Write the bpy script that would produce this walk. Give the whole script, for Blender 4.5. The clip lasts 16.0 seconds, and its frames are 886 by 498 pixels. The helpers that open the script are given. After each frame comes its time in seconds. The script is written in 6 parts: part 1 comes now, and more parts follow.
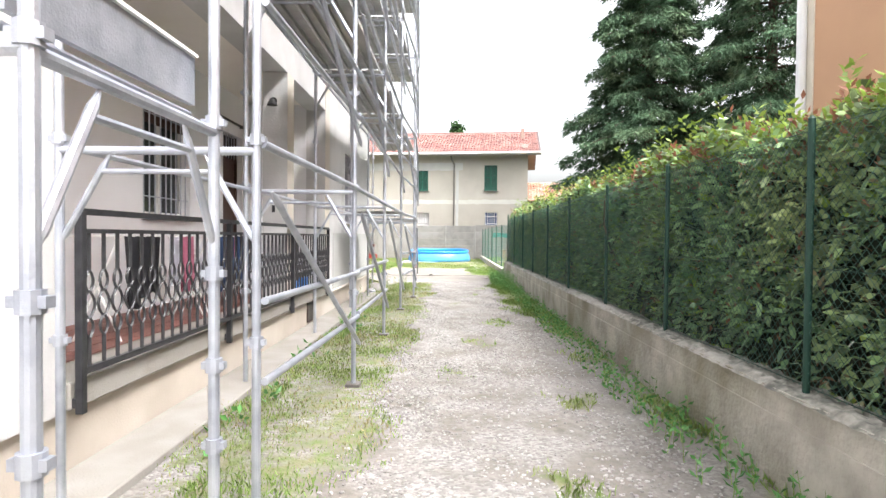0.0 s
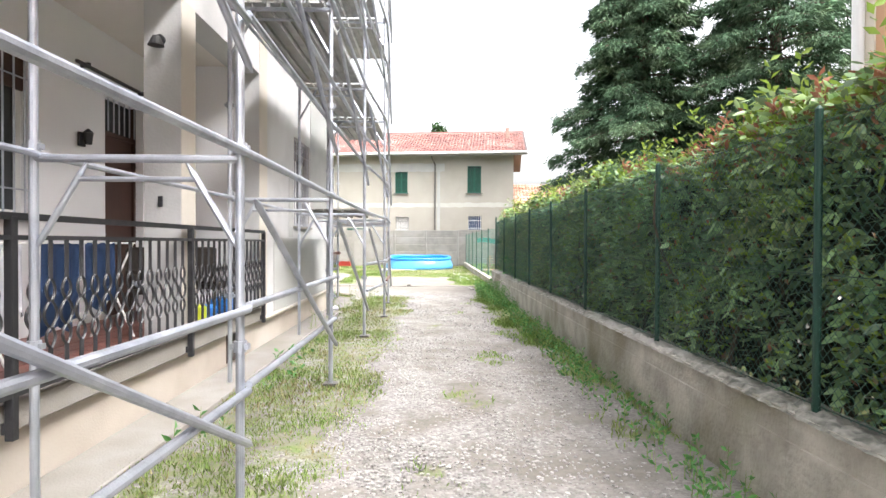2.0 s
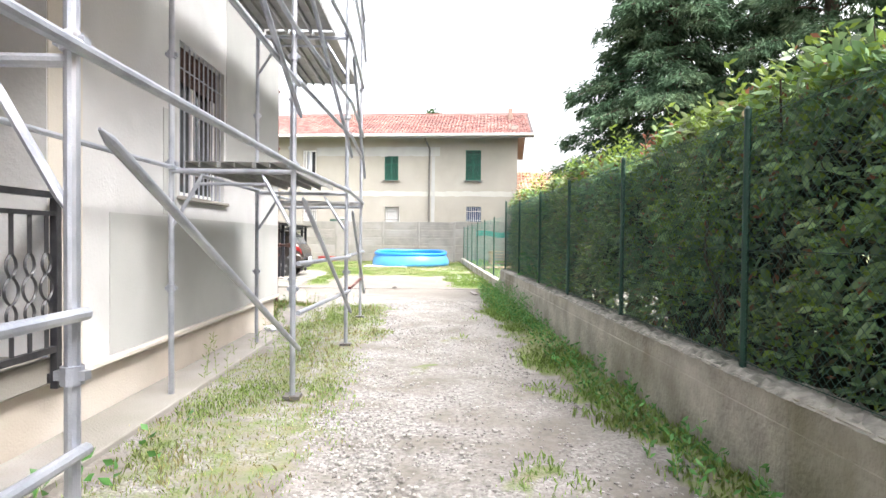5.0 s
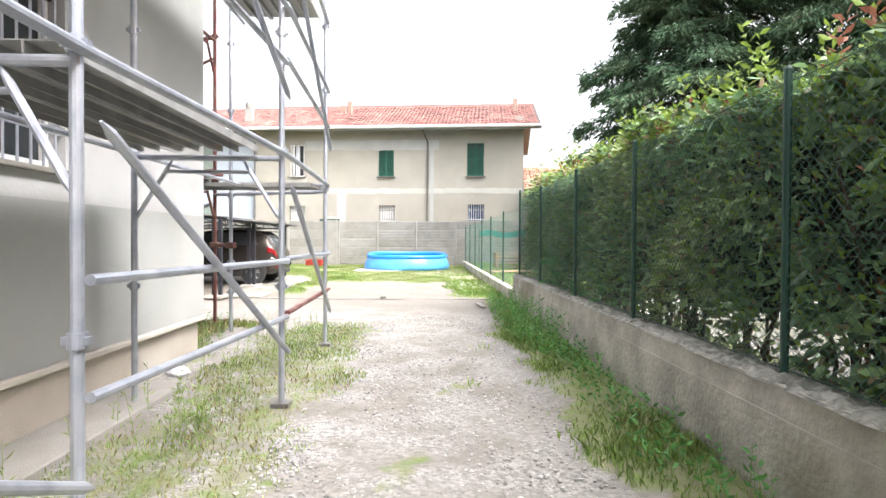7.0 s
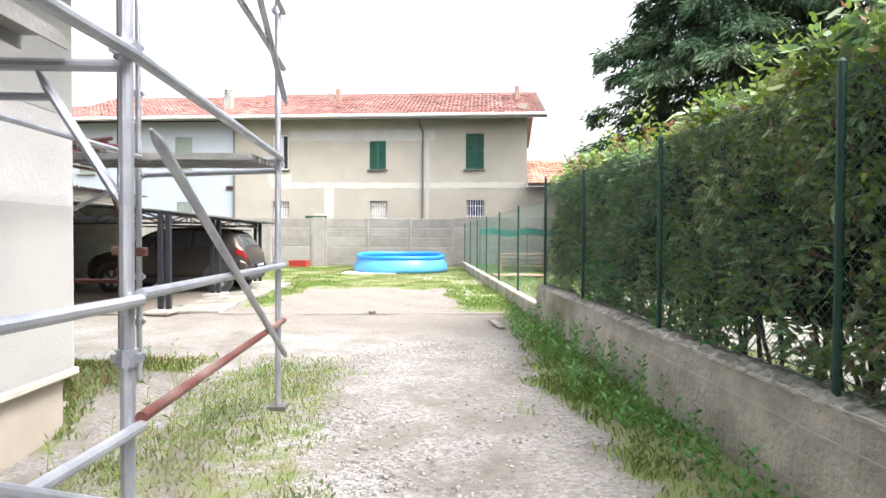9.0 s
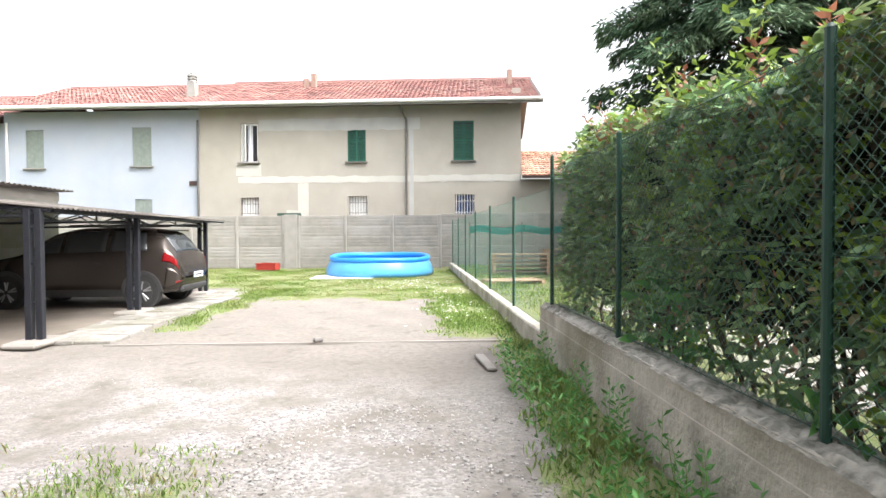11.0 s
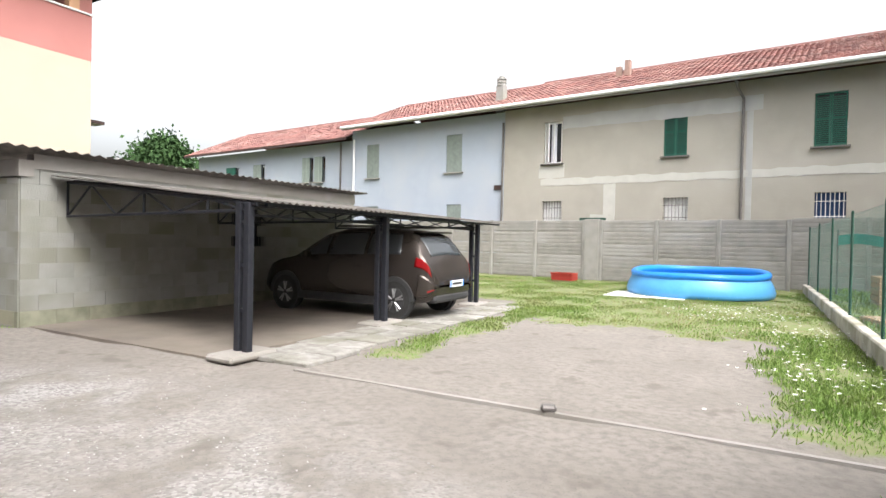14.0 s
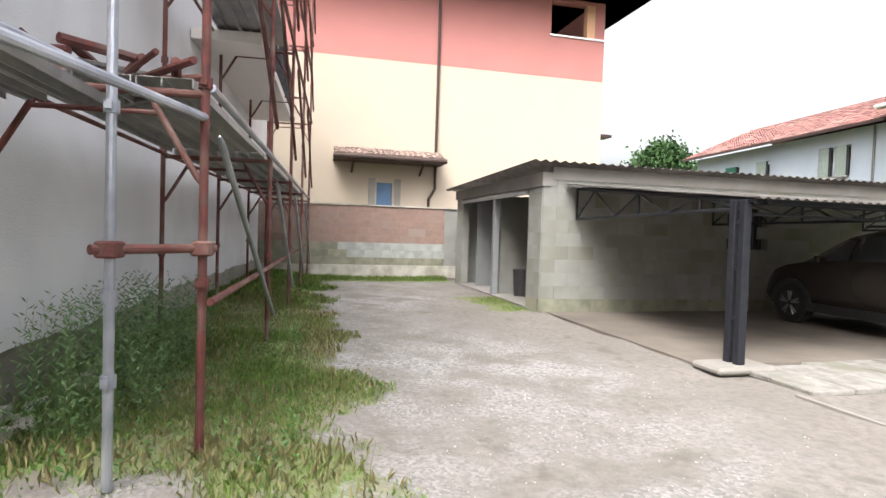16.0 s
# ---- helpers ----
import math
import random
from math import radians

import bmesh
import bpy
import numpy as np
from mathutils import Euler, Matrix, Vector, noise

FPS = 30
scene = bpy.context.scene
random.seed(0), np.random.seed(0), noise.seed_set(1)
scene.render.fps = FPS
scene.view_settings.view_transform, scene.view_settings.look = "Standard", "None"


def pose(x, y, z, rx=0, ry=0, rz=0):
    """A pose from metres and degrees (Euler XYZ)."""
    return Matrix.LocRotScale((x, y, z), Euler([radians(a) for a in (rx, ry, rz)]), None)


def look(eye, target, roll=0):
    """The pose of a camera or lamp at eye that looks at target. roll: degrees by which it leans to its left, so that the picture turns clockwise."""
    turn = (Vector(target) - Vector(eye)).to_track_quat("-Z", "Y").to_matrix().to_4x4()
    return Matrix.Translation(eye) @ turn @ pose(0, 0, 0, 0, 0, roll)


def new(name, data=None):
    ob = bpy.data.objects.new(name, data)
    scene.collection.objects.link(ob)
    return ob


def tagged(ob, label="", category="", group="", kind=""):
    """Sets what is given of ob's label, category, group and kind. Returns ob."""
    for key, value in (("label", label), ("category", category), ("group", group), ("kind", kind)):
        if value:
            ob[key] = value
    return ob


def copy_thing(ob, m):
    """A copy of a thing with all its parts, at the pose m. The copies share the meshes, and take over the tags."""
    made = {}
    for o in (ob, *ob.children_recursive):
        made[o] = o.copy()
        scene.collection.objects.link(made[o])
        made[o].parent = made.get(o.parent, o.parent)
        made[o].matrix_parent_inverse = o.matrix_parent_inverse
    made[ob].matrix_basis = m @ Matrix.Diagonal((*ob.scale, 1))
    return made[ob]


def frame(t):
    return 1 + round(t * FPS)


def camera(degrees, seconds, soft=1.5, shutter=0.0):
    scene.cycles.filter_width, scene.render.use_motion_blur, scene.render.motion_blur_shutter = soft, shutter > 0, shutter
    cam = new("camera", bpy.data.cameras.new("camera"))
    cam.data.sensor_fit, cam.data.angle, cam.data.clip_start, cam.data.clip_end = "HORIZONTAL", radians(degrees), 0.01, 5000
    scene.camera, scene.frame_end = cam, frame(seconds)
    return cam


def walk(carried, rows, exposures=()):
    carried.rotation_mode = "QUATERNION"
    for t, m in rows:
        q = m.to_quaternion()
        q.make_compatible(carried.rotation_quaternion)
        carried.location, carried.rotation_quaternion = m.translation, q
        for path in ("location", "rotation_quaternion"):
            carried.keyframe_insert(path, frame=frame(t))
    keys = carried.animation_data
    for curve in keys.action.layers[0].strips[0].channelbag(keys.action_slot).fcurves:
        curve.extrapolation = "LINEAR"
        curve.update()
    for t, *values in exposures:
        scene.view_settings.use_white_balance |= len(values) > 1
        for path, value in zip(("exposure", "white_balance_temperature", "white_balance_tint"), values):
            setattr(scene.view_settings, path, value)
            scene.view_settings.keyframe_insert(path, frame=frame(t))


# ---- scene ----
cam = camera(75.7, 16.0)
PATH = [
    (0, (1.578, 0.261, 1.517), (1.55, 2.26, 1.475), 0.5),
    (0.5, (1.568, 0.904, 1.482), (1.569, 2.904, 1.455), 0.4),
    (1, (1.584, 1.575, 1.473), (1.602, 3.575, 1.45), 0.3),
    (1.5, (1.619, 2.259, 1.507), (1.649, 4.258, 1.477), 0.1),
    (2, (1.643, 2.904, 1.514), (1.677, 4.904, 1.492), 0.2),
    (2.5, (1.701, 3.603, 1.491), (1.746, 5.602, 1.468), -0.0),
    (3, (1.68, 4.269, 1.443), (1.727, 6.268, 1.417), 0.2),
    (3.5, (1.659, 4.952, 1.432), (1.709, 6.951, 1.4), 0.6),
    (4, (1.643, 5.662, 1.442), (1.695, 7.661, 1.399), 0.6),
    (4.2, (1.631, 5.935, 1.443), (1.683, 7.934, 1.4), 0.8),
    (6.3, (1.859, 8.979, 1.321), (1.911, 10.978, 1.291), 0.1),
    (6.5, (1.847, 9.253, 1.32), (1.897, 11.252, 1.29), 0.1),
    (7, (1.81, 9.954, 1.32), (1.862, 11.953, 1.29), 0.3),
    (7.5, (1.781, 10.657, 1.342), (1.832, 12.656, 1.31), 0.2),
    (8, (1.717, 11.317, 1.361), (1.768, 13.316, 1.33), 0.2),
    (8.2, (1.662, 11.576, 1.349), (1.731, 13.574, 1.314), 0.1),
    (10.3, (1.785, 14.052, 1.418), (1.867, 16.05, 1.377), 0.3),
    (10.5, (1.888, 14.366, 1.416), (1.967, 16.364, 1.367), -0.0),
    (11, (2.087, 15.13, 1.433), (2.189, 17.127, 1.385), -0.2),
    (11.5, (2.284, 15.776, 1.444), (2.413, 17.771, 1.397), -0.2),
    (12, (2.48, 16.456, 1.419), (2.646, 18.448, 1.38), -0.3),
    (12.5, (2.529, 17.006, 1.411), (2.69, 18.999, 1.376), -0.0),
    (13, (2.506, 17.51, 1.42), (2.549, 19.51, 1.392), 0.3),
    (13.5, (2.432, 17.904, 1.436), (2.015, 19.86, 1.408), 0.6),
    (14, (2.274, 18.257, 1.405), (1.313, 20.01, 1.376), 1.2),
    (14.5, (2.208, 18.419, 1.401), (0.819, 19.858, 1.368), 1.4),
    (15, (2.184, 18.443, 1.377), (0.462, 19.461, 1.341), 1.5),
    (15.5, (2.117, 18.524, 1.366), (0.237, 19.206, 1.32), 1.5),
    (16, (2.14, 18.452, 1.373), (0.202, 18.942, 1.311), 1.8),
]
EXPOSURES = [(0, 1.37), (4, 1.42), (8, 1.26), (11, 1.1), (12.5, 1.1), (13.3, 0.92), (14.5, 0.57), (16, 0.79)]
walk(cam, [(t, look(eye, target, roll)) for t, eye, target, roll in PATH], EXPOSURES)
FM = Matrix.Translation((0, 41.9, 0)) @ pose(0, 0, 0, 0, 0, -6)

# ---- world and light ----
world = bpy.data.worlds.new("world")
scene.world = world
world.use_nodes = True
wn = world.node_tree
sky = wn.nodes.new("ShaderNodeTexSky")
sky.sky_type, sky.sun_disc = "NISHITA", False
sky.sun_elevation, sky.sun_rotation = radians(52), radians(125)
sky.air_density, sky.dust_density, sky.ozone_density = 1.0, 9.0, 0.6
wn.nodes["Background"].inputs[1].default_value = 0.15
veil = wn.nodes.new("ShaderNodeHueSaturation")
veil.inputs["Saturation"].default_value, veil.inputs["Value"].default_value = 0.22, 2.2
wn.links.new(sky.outputs[0], veil.inputs["Color"])
wn.links.new(veil.outputs[0], wn.nodes["Background"].inputs[0])
sun = new("sun", bpy.data.lights.new("sun", "SUN"))
sun.data.energy, sun.data.angle, sun.data.color = 0.5, radians(30), (1.0, 0.99, 0.97)
sun.matrix_world = look((30 * math.cos(radians(-35)), 18 + 30 * math.sin(radians(-35)), 38), (0, 18, 0))




# ---- materials ----
def mat(name, c1, c2=None, scale=4.0, rough=0.8, metal=0.0, bump=0.15, fine=60.0, c3=None, big=0.6, stretch=(1, 1, 1), island=0.0, obrand=0.0, spec=0.4, leafy=0.0):
    """Two-scale noise between c1 and c2, broad stains towards c3, fine relief."""
    m = bpy.data.materials.new(name)
    m.use_nodes = True
    n, l = m.node_tree.nodes, m.node_tree.links
    b = n["Principled BSDF"]
    c2 = c2 or tuple(v * 0.8 for v in c1)
    c3 = c3 or tuple((p + q) / 2 for p, q in zip(c1, c2))
    tc, mp = n.new("ShaderNodeTexCoord"), n.new("ShaderNodeMapping")
    mp.inputs["Scale"].default_value = stretch
    l.new(tc.outputs["Object"], mp.inputs[0])
    if obrand:
        shift = n.new("ShaderNodeVectorMath")
        shift.operation = "SCALE"
        shift.inputs[0].default_value = (37.0, 19.0, 53.0)
        l.new(n.new("ShaderNodeObjectInfo").outputs["Random"], shift.inputs["Scale"])
        l.new(shift.outputs[0], mp.inputs["Location"])

    def noise_tex(s, d=4):
        t = n.new("ShaderNodeTexNoise")
        t.inputs["Scale"].default_value, t.inputs["Detail"].default_value = s, d
        l.new(mp.outputs[0], t.inputs["Vector"])
        return t

    def mixer(f, a, c):
        x = n.new("ShaderNodeMix")
        x.data_type = "RGBA"
        for s, v in ((0, f), (6, a), (7, c)):
            if hasattr(v, "links"):
                l.new(v, x.inputs[s])
            else:
                x.inputs[s].default_value = (*v, 1) if isinstance(v, tuple) else v
        return x.outputs[2]

    def ramp(src, lo, hi):
        r = n.new("ShaderNodeMapRange")
        r.inputs[1].default_value, r.inputs[2].default_value = lo, hi
        l.new(src, r.inputs[0])
        return r.outputs[0]

    a, g, f = noise_tex(scale), noise_tex(big, 3), noise_tex(fine, 3)
    col = mixer(ramp(a.outputs[0], 0.35, 0.65), c1, c2)
    col = mixer(ramp(g.outputs[0], 0.48, 0.68), col, c3)
    if island or obrand:
        src = n.new("ShaderNodeNewGeometry").outputs["Random Per Island"] if island else n.new("ShaderNodeObjectInfo").outputs["Random"]
        hsv = n.new("ShaderNodeHueSaturation")
        k = island or obrand
        r = n.new("ShaderNodeMapRange")
        r.inputs[3].default_value, r.inputs[4].default_value = 1 - k, 1 + k
        l.new(src, r.inputs[0])
        l.new(r.outputs[0], hsv.inputs["Value"])
        l.new(col, hsv.inputs["Color"])
        col = hsv.outputs[0]
    l.new(col, b.inputs["Base Color"])
    b.inputs["Roughness"].default_value, b.inputs["Metallic"].default_value = rough, metal
    b.inputs["Specular IOR Level"].default_value = spec
    if bump:
        bp = n.new("ShaderNodeBump")
        bp.inputs["Strength"].default_value, bp.inputs["Distance"].default_value = bump, 0.02
        l.new(f.outputs[0], bp.inputs["Height"])
        l.new(bp.outputs[0], b.inputs["Normal"])
    if leafy:
        tr, ms = n.new("ShaderNodeBsdfTranslucent"), n.new("ShaderNodeMixShader")
        ms.inputs[0].default_value = leafy
        l.new(col, tr.inputs[0])
        l.new(b.outputs[0], ms.inputs[1])
        l.new(tr.outputs[0], ms.inputs[2])
        l.new(ms.outputs[0], n["Material Output"].inputs[0])
    return m


PLASTER = mat("grey_plaster", (0.5, 0.5, 0.51), (0.43, 0.43, 0.438), 1.5, 0.9, c3=(0.57, 0.57, 0.577), bump=0.2, fine=35)
PLASTER_WHITE = mat("white_plaster", (0.80, 0.80, 0.83), (0.76, 0.76, 0.79), 1.2, 0.9, bump=0.15, fine=40)
PLINTH = mat("cream_plinth", (0.475, 0.427, 0.373), (0.418, 0.37, 0.322), 2, 0.9, c3=(0.513, 0.475, 0.433), bump=0.2)
CEIL = mat("cream_ceiling", (0.74, 0.70, 0.66), (0.70, 0.66, 0.62), 2, 0.9)
CONCRETE = mat("concrete", (0.50, 0.475, 0.425), (0.33, 0.31, 0.275), 3.5, 0.95, c3=(0.235, 0.22, 0.165), bump=0.9, fine=26, big=1.1)
CONC_TOP = mat("mossy_concrete", (0.13, 0.13, 0.115), (0.36, 0.345, 0.31), 14, 0.95, c3=(0.40, 0.38, 0.35), bump=0.9, fine=25)
BLOCKD = mat("damp_mossy_block", (0.25, 0.25, 0.19), (0.17, 0.17, 0.125), 4, 0.95, c3=(0.28, 0.26, 0.20), bump=0.5, obrand=0.08)
PLASTER_END = mat("pale_grey_end_plaster", (0.704, 0.704, 0.741), (0.627, 0.627, 0.662), 1.0, 0.9, c3=(0.77, 0.77, 0.802), bump=0.2)
PLASTER_DK = mat("darker_fresh_plaster", (0.40, 0.405, 0.40), (0.35, 0.355, 0.35), 1.2, 0.9, c3=(0.44, 0.44, 0.435), bump=0.15)
PLASTER_CR = mat("cream_plaster_band", (0.54, 0.50, 0.45), (0.50, 0.47, 0.42), 1.5, 0.9, bump=0.15)
SLAB = mat("pale_concrete", (0.28, 0.264, 0.251), (0.241, 0.224, 0.21), 3, 0.95, c3=(0.209, 0.195, 0.176), bump=0.3)
PAVE = mat("worn_paving", (0.27, 0.26, 0.245), (0.175, 0.165, 0.15), 7, 0.95, c3=(0.135, 0.13, 0.10), bump=0.7, fine=25, obrand=0.12)
GALV = mat("galvanised_steel", (0.428, 0.449, 0.513), (0.337, 0.357, 0.415), 9, 0.42, 0.75, 0.15, 80, c3=(0.51, 0.53, 0.59), big=3)
REDTUBE = mat("red_oxide_tube", (0.15, 0.045, 0.04), (0.09, 0.034, 0.031), 12, 0.6, 0.2, 0.2, 60, c3=(0.21, 0.13, 0.11), big=3)
DECK = mat("deck_steel", (0.36, 0.36, 0.36), (0.27, 0.27, 0.27), 6, 0.55, 0.5, 0.2, 50, c3=(0.40, 0.38, 0.35))
IRON = mat("black_iron", (0.025, 0.025, 0.03), (0.045, 0.045, 0.05), 12, 0.45, 0.3, 0.1)
TILE = mat("red_floor_tile", (0.20, 0.075, 0.06), (0.15, 0.06, 0.05), 8, 0.5, bump=0.1, obrand=0.12)
WOODB = mat("dark_brown_wood", (0.06, 0.025, 0.018), (0.04, 0.018, 0.013), 3, 0.6, stretch=(1, 1, 0.1))
GLASS = mat("window_glass", (0.05, 0.055, 0.06), (0.04, 0.045, 0.05), 1, 0.06, bump=0.0, spec=0.35)
WHITEP = mat("white_paint", (0.75, 0.75, 0.75), (0.70, 0.70, 0.70), 3, 0.5, bump=0.05)
GREENP = mat("green_shutter_paint", (0.012, 0.095, 0.065), (0.010, 0.078, 0.054), 5, 0.55, bump=0.1)
FENCEG = mat("dark_green_coating", (0.011, 0.05, 0.034), (0.009, 0.042, 0.03), 9, 0.45, bump=0.05)
FACADE = mat("beige_grey_render", (0.335, 0.314, 0.28), (0.301, 0.284, 0.249), 1.2, 0.95, c3=(0.361, 0.34, 0.305), bump=0.3, fine=20)
FACADE_BLUE = mat("pale_blue_render", (0.325, 0.365, 0.425), (0.305, 0.345, 0.405), 1.2, 0.95, c3=(0.345, 0.375, 0.42), bump=0.2)
PATCH = mat("pale_mortar_patch", (0.45, 0.441, 0.414), (0.414, 0.405, 0.378), 3, 0.95)
PATCH2 = mat("bluish_mortar_patch", (0.39, 0.39, 0.385), (0.345, 0.345, 0.34), 1.5, 0.95)
ROOFT = mat("clay_roof_tile", (0.36, 0.13, 0.085), (0.25, 0.09, 0.06), 3, 0.85, c3=(0.34, 0.17, 0.12), bump=0.3, obrand=0.2)
ROOFO = mat("mottled_roof_tile", (0.30, 0.22, 0.19), (0.20, 0.15, 0.13), 5, 0.85, bump=0.3, island=0.3)
BLUEPVC = mat("blue_pvc", (0.017, 0.204, 0.595), (0.017, 0.187, 0.561), 2, 0.35, bump=0.05)
LBLUEPVC = mat("light_blue_pvc", (0.085, 0.32, 0.62), (0.07, 0.29, 0.58), 3, 0.35, bump=0.05)
YELLOWW = mat("cream_yellow_wall", (0.415, 0.35, 0.285), (0.40, 0.338, 0.275), 1, 0.9, bump=0.1)
PINKW = mat("salmon_wall", (0.375, 0.16, 0.145), (0.355, 0.152, 0.137), 1, 0.9, bump=0.1)
ORANGEW = mat("orange_beige_wall", (0.55, 0.33, 0.20), (0.52, 0.31, 0.19), 1, 0.9, bump=0.1)
BLOCK = mat("grey_block", (0.28, 0.28, 0.265), (0.235, 0.235, 0.22), 2.2, 0.95, c3=(0.20, 0.195, 0.16), bump=0.5, obrand=0.025)
BLOCKP = mat("pinkish_block", (0.29, 0.195, 0.16), (0.24, 0.165, 0.14), 5, 0.95, c3=(0.27, 0.21, 0.18), bump=0.5, obrand=0.05)
BLOCKG = mat("whitewashed_block", (0.38, 0.39, 0.375), (0.25, 0.26, 0.25), 3, 0.95, bump=0.4, obrand=0.09)
PREFAB = mat("prefab_concrete", (0.252, 0.239, 0.225), (0.21, 0.202, 0.19), 3, 0.95, bump=0.3, obrand=0.08, c3=(0.277, 0.269, 0.26))
CARB = mat("brown_grey_car_paint", (0.07, 0.059, 0.053), (0.064, 0.054, 0.049), 1, 0.25, 0.65, 0.0, spec=0.6)
RUBBER = mat("black_rubber", (0.02, 0.02, 0.02), (0.03, 0.03, 0.03), 20, 0.8)
PLASTIC = mat("black_plastic", (0.03, 0.03, 0.032), (0.04, 0.04, 0.042), 20, 0.6)
CHROME = mat("alloy", (0.30, 0.30, 0.31), (0.25, 0.25, 0.26), 5, 0.35, 0.7, 0)
REDLENS = mat("red_lamp_lens", (0.175, 0.005, 0.0075), (0.15, 0.005, 0.006), 5, 0.15, bump=0)
REDPL = mat("red_plastic", (0.30, 0.03, 0.022), (0.25, 0.025, 0.02), 5, 0.5)
BROWNM = mat("brown_metal", (0.062, 0.038, 0.034), (0.048, 0.032, 0.03), 6, 0.45, 0.3)
COLUMN = mat("dark_painted_steel", (0.018, 0.020, 0.028), (0.028, 0.029, 0.036), 12, 0.45, 0.3)
SHEET = mat("weathered_corrugated_sheet", (0.20, 0.18, 0.165), (0.13, 0.12, 0.11), 5, 0.8, c3=(0.27, 0.25, 0.235), bump=0.2)
DOOR_MET = mat("grey_door_metal", (0.30, 0.31, 0.32), (0.26, 0.27, 0.28), 4, 0.6, 0.3)
DARKIN = mat("dark_storage", (0.05, 0.045, 0.04), (0.03, 0.03, 0.03), 4, 0.9)
LEAF = mat("hedge_leaf", (0.25, 0.38, 0.175), (0.14, 0.25, 0.12), 2.2, 0.30, bump=0, island=0.7, c3=(0.32, 0.385, 0.17), big=0.9, spec=0.7, leafy=0.25)
LEAFY = mat("young_yellow_leaf", (0.284, 0.383, 0.0709), (0.198, 0.312, 0.0567), 1.5, 0.45, bump=0, island=0.3, spec=0.4, leafy=0.3)
LEAFR = mat("reddish_leaf", (0.364, 0.154, 0.098), (0.266, 0.112, 0.07), 2, 0.45, bump=0, island=0.3, leafy=0.3)
LEAFBR = mat("bronze_leaf", (0.34, 0.27, 0.16), (0.24, 0.20, 0.12), 2, 0.4, bump=0, island=0.5, leafy=0.3)
WIRE = mat("pale_green_wire", (0.06, 0.15, 0.12), (0.05, 0.13, 0.10), 9, 0.4, bump=0)
FARLEAF = mat("far_conifer", (0.045, 0.085, 0.03), (0.03, 0.06, 0.025), 1, 0.9, bump=0, island=0.35, spec=0.1)
LEAFBIG = mat("broad_shrub_leaf", (0.11, 0.29, 0.075), (0.08, 0.22, 0.06), 3, 0.4, bump=0, island=0.3, leafy=0.35)
# near-black colour stands for the shade between the hedge's inner leaves
CORE = mat("hedge_inner_shade", (0.035, 0.03, 0.022), (0.02, 0.025, 0.015), 9, 0.95, bump=0.9, fine=12)
BARK = mat("bark", (0.10, 0.075, 0.055), (0.06, 0.045, 0.035), 12, 0.95, bump=0.9, fine=20, stretch=(1, 1, 0.3))
NEEDLE = mat("cedar_needles", (0.085, 0.145, 0.085), (0.055, 0.105, 0.062), 1.2, 0.8, spec=0.15, bump=0, island=0.45, c3=(0.13, 0.185, 0.105), leafy=0.2)
GRASS = mat("grass_blades", (0.185, 0.305, 0.068), (0.24, 0.33, 0.09), 0.9, 0.6, bump=0, island=0.35, c3=(0.27, 0.31, 0.115), leafy=0.45)
DRYGRASS = mat("dry_grass_blades", (0.33, 0.286, 0.143), (0.264, 0.253, 0.11), 2, 0.7, bump=0, island=0.3, leafy=0.3)
STONE = mat("gravel_stones", (0.34, 0.325, 0.31), (0.26, 0.245, 0.235), 9, 0.9, bump=0.2, island=0.3, c3=(0.37, 0.355, 0.345))
CLOTHB = mat("black_cloth", (0.02, 0.02, 0.025), (0.03, 0.03, 0.035), 8, 0.95)
CLOTHN = mat("navy_cloth", (0.03, 0.06, 0.14), (0.025, 0.05, 0.12), 8, 0.95)
CLOTHP = mat("pink_cloth", (0.45, 0.12, 0.2), (0.5, 0.2, 0.28), 6, 0.95)
CLOTHW = mat("white_cloth", (0.7, 0.7, 0.75), (0.6, 0.62, 0.7), 6, 0.95)
YGREEN = mat("yellow_green_plastic", (0.55, 0.65, 0.03), (0.5, 0.6, 0.03), 6, 0.5)
BPLAST = mat("bright_blue_plastic", (0.02, 0.18, 0.6), (0.02, 0.15, 0.5), 6, 0.5)
RATTAN = mat("dark_rattan", (0.05, 0.04, 0.035), (0.03, 0.025, 0.02), 20, 0.7)
PALLET = mat("pallet_wood", (0.32, 0.22, 0.14), (0.25, 0.18, 0.12), 6, 0.9)
TEALNET = mat("teal_shade_net", (0.05, 0.28, 0.24), (0.05, 0.24, 0.21), 6, 0.9)
WHITEFL = mat("white_petals", (0.8, 0.8, 0.75), (0.7, 0.7, 0.65), 6, 0.8, bump=0)
PIPEM = mat("weathered_downpipe", (0.15, 0.14, 0.13), (0.11, 0.10, 0.10), 6, 0.5, 0.3)
GREYP = mat("grey_wood_shutter", (0.20, 0.235, 0.215), (0.165, 0.195, 0.18), 6, 0.8)
BLUEGL = mat("blue_niche_glass", (0.12, 0.2, 0.34), (0.1, 0.17, 0.3), 3, 0.2, bump=0)


# ---- mesh helpers ----
def box(bm, x0, x1, y0, y1, z0, z1, bev=0.0):
    r = bmesh.ops.create_cube(bm, size=1.0)
    for v in r["verts"]:
        v.co = Vector(((x0 + x1) / 2 + v.co.x * (x1 - x0), (y0 + y1) / 2 + v.co.y * (y1 - y0), (z0 + z1) / 2 + v.co.z * (z1 - z0)))
    if bev:
        es = list({e for v in r["verts"] for e in v.link_edges})
        bmesh.ops.bevel(bm, geom=es, offset=bev, segments=1, affect="EDGES")
    return bm


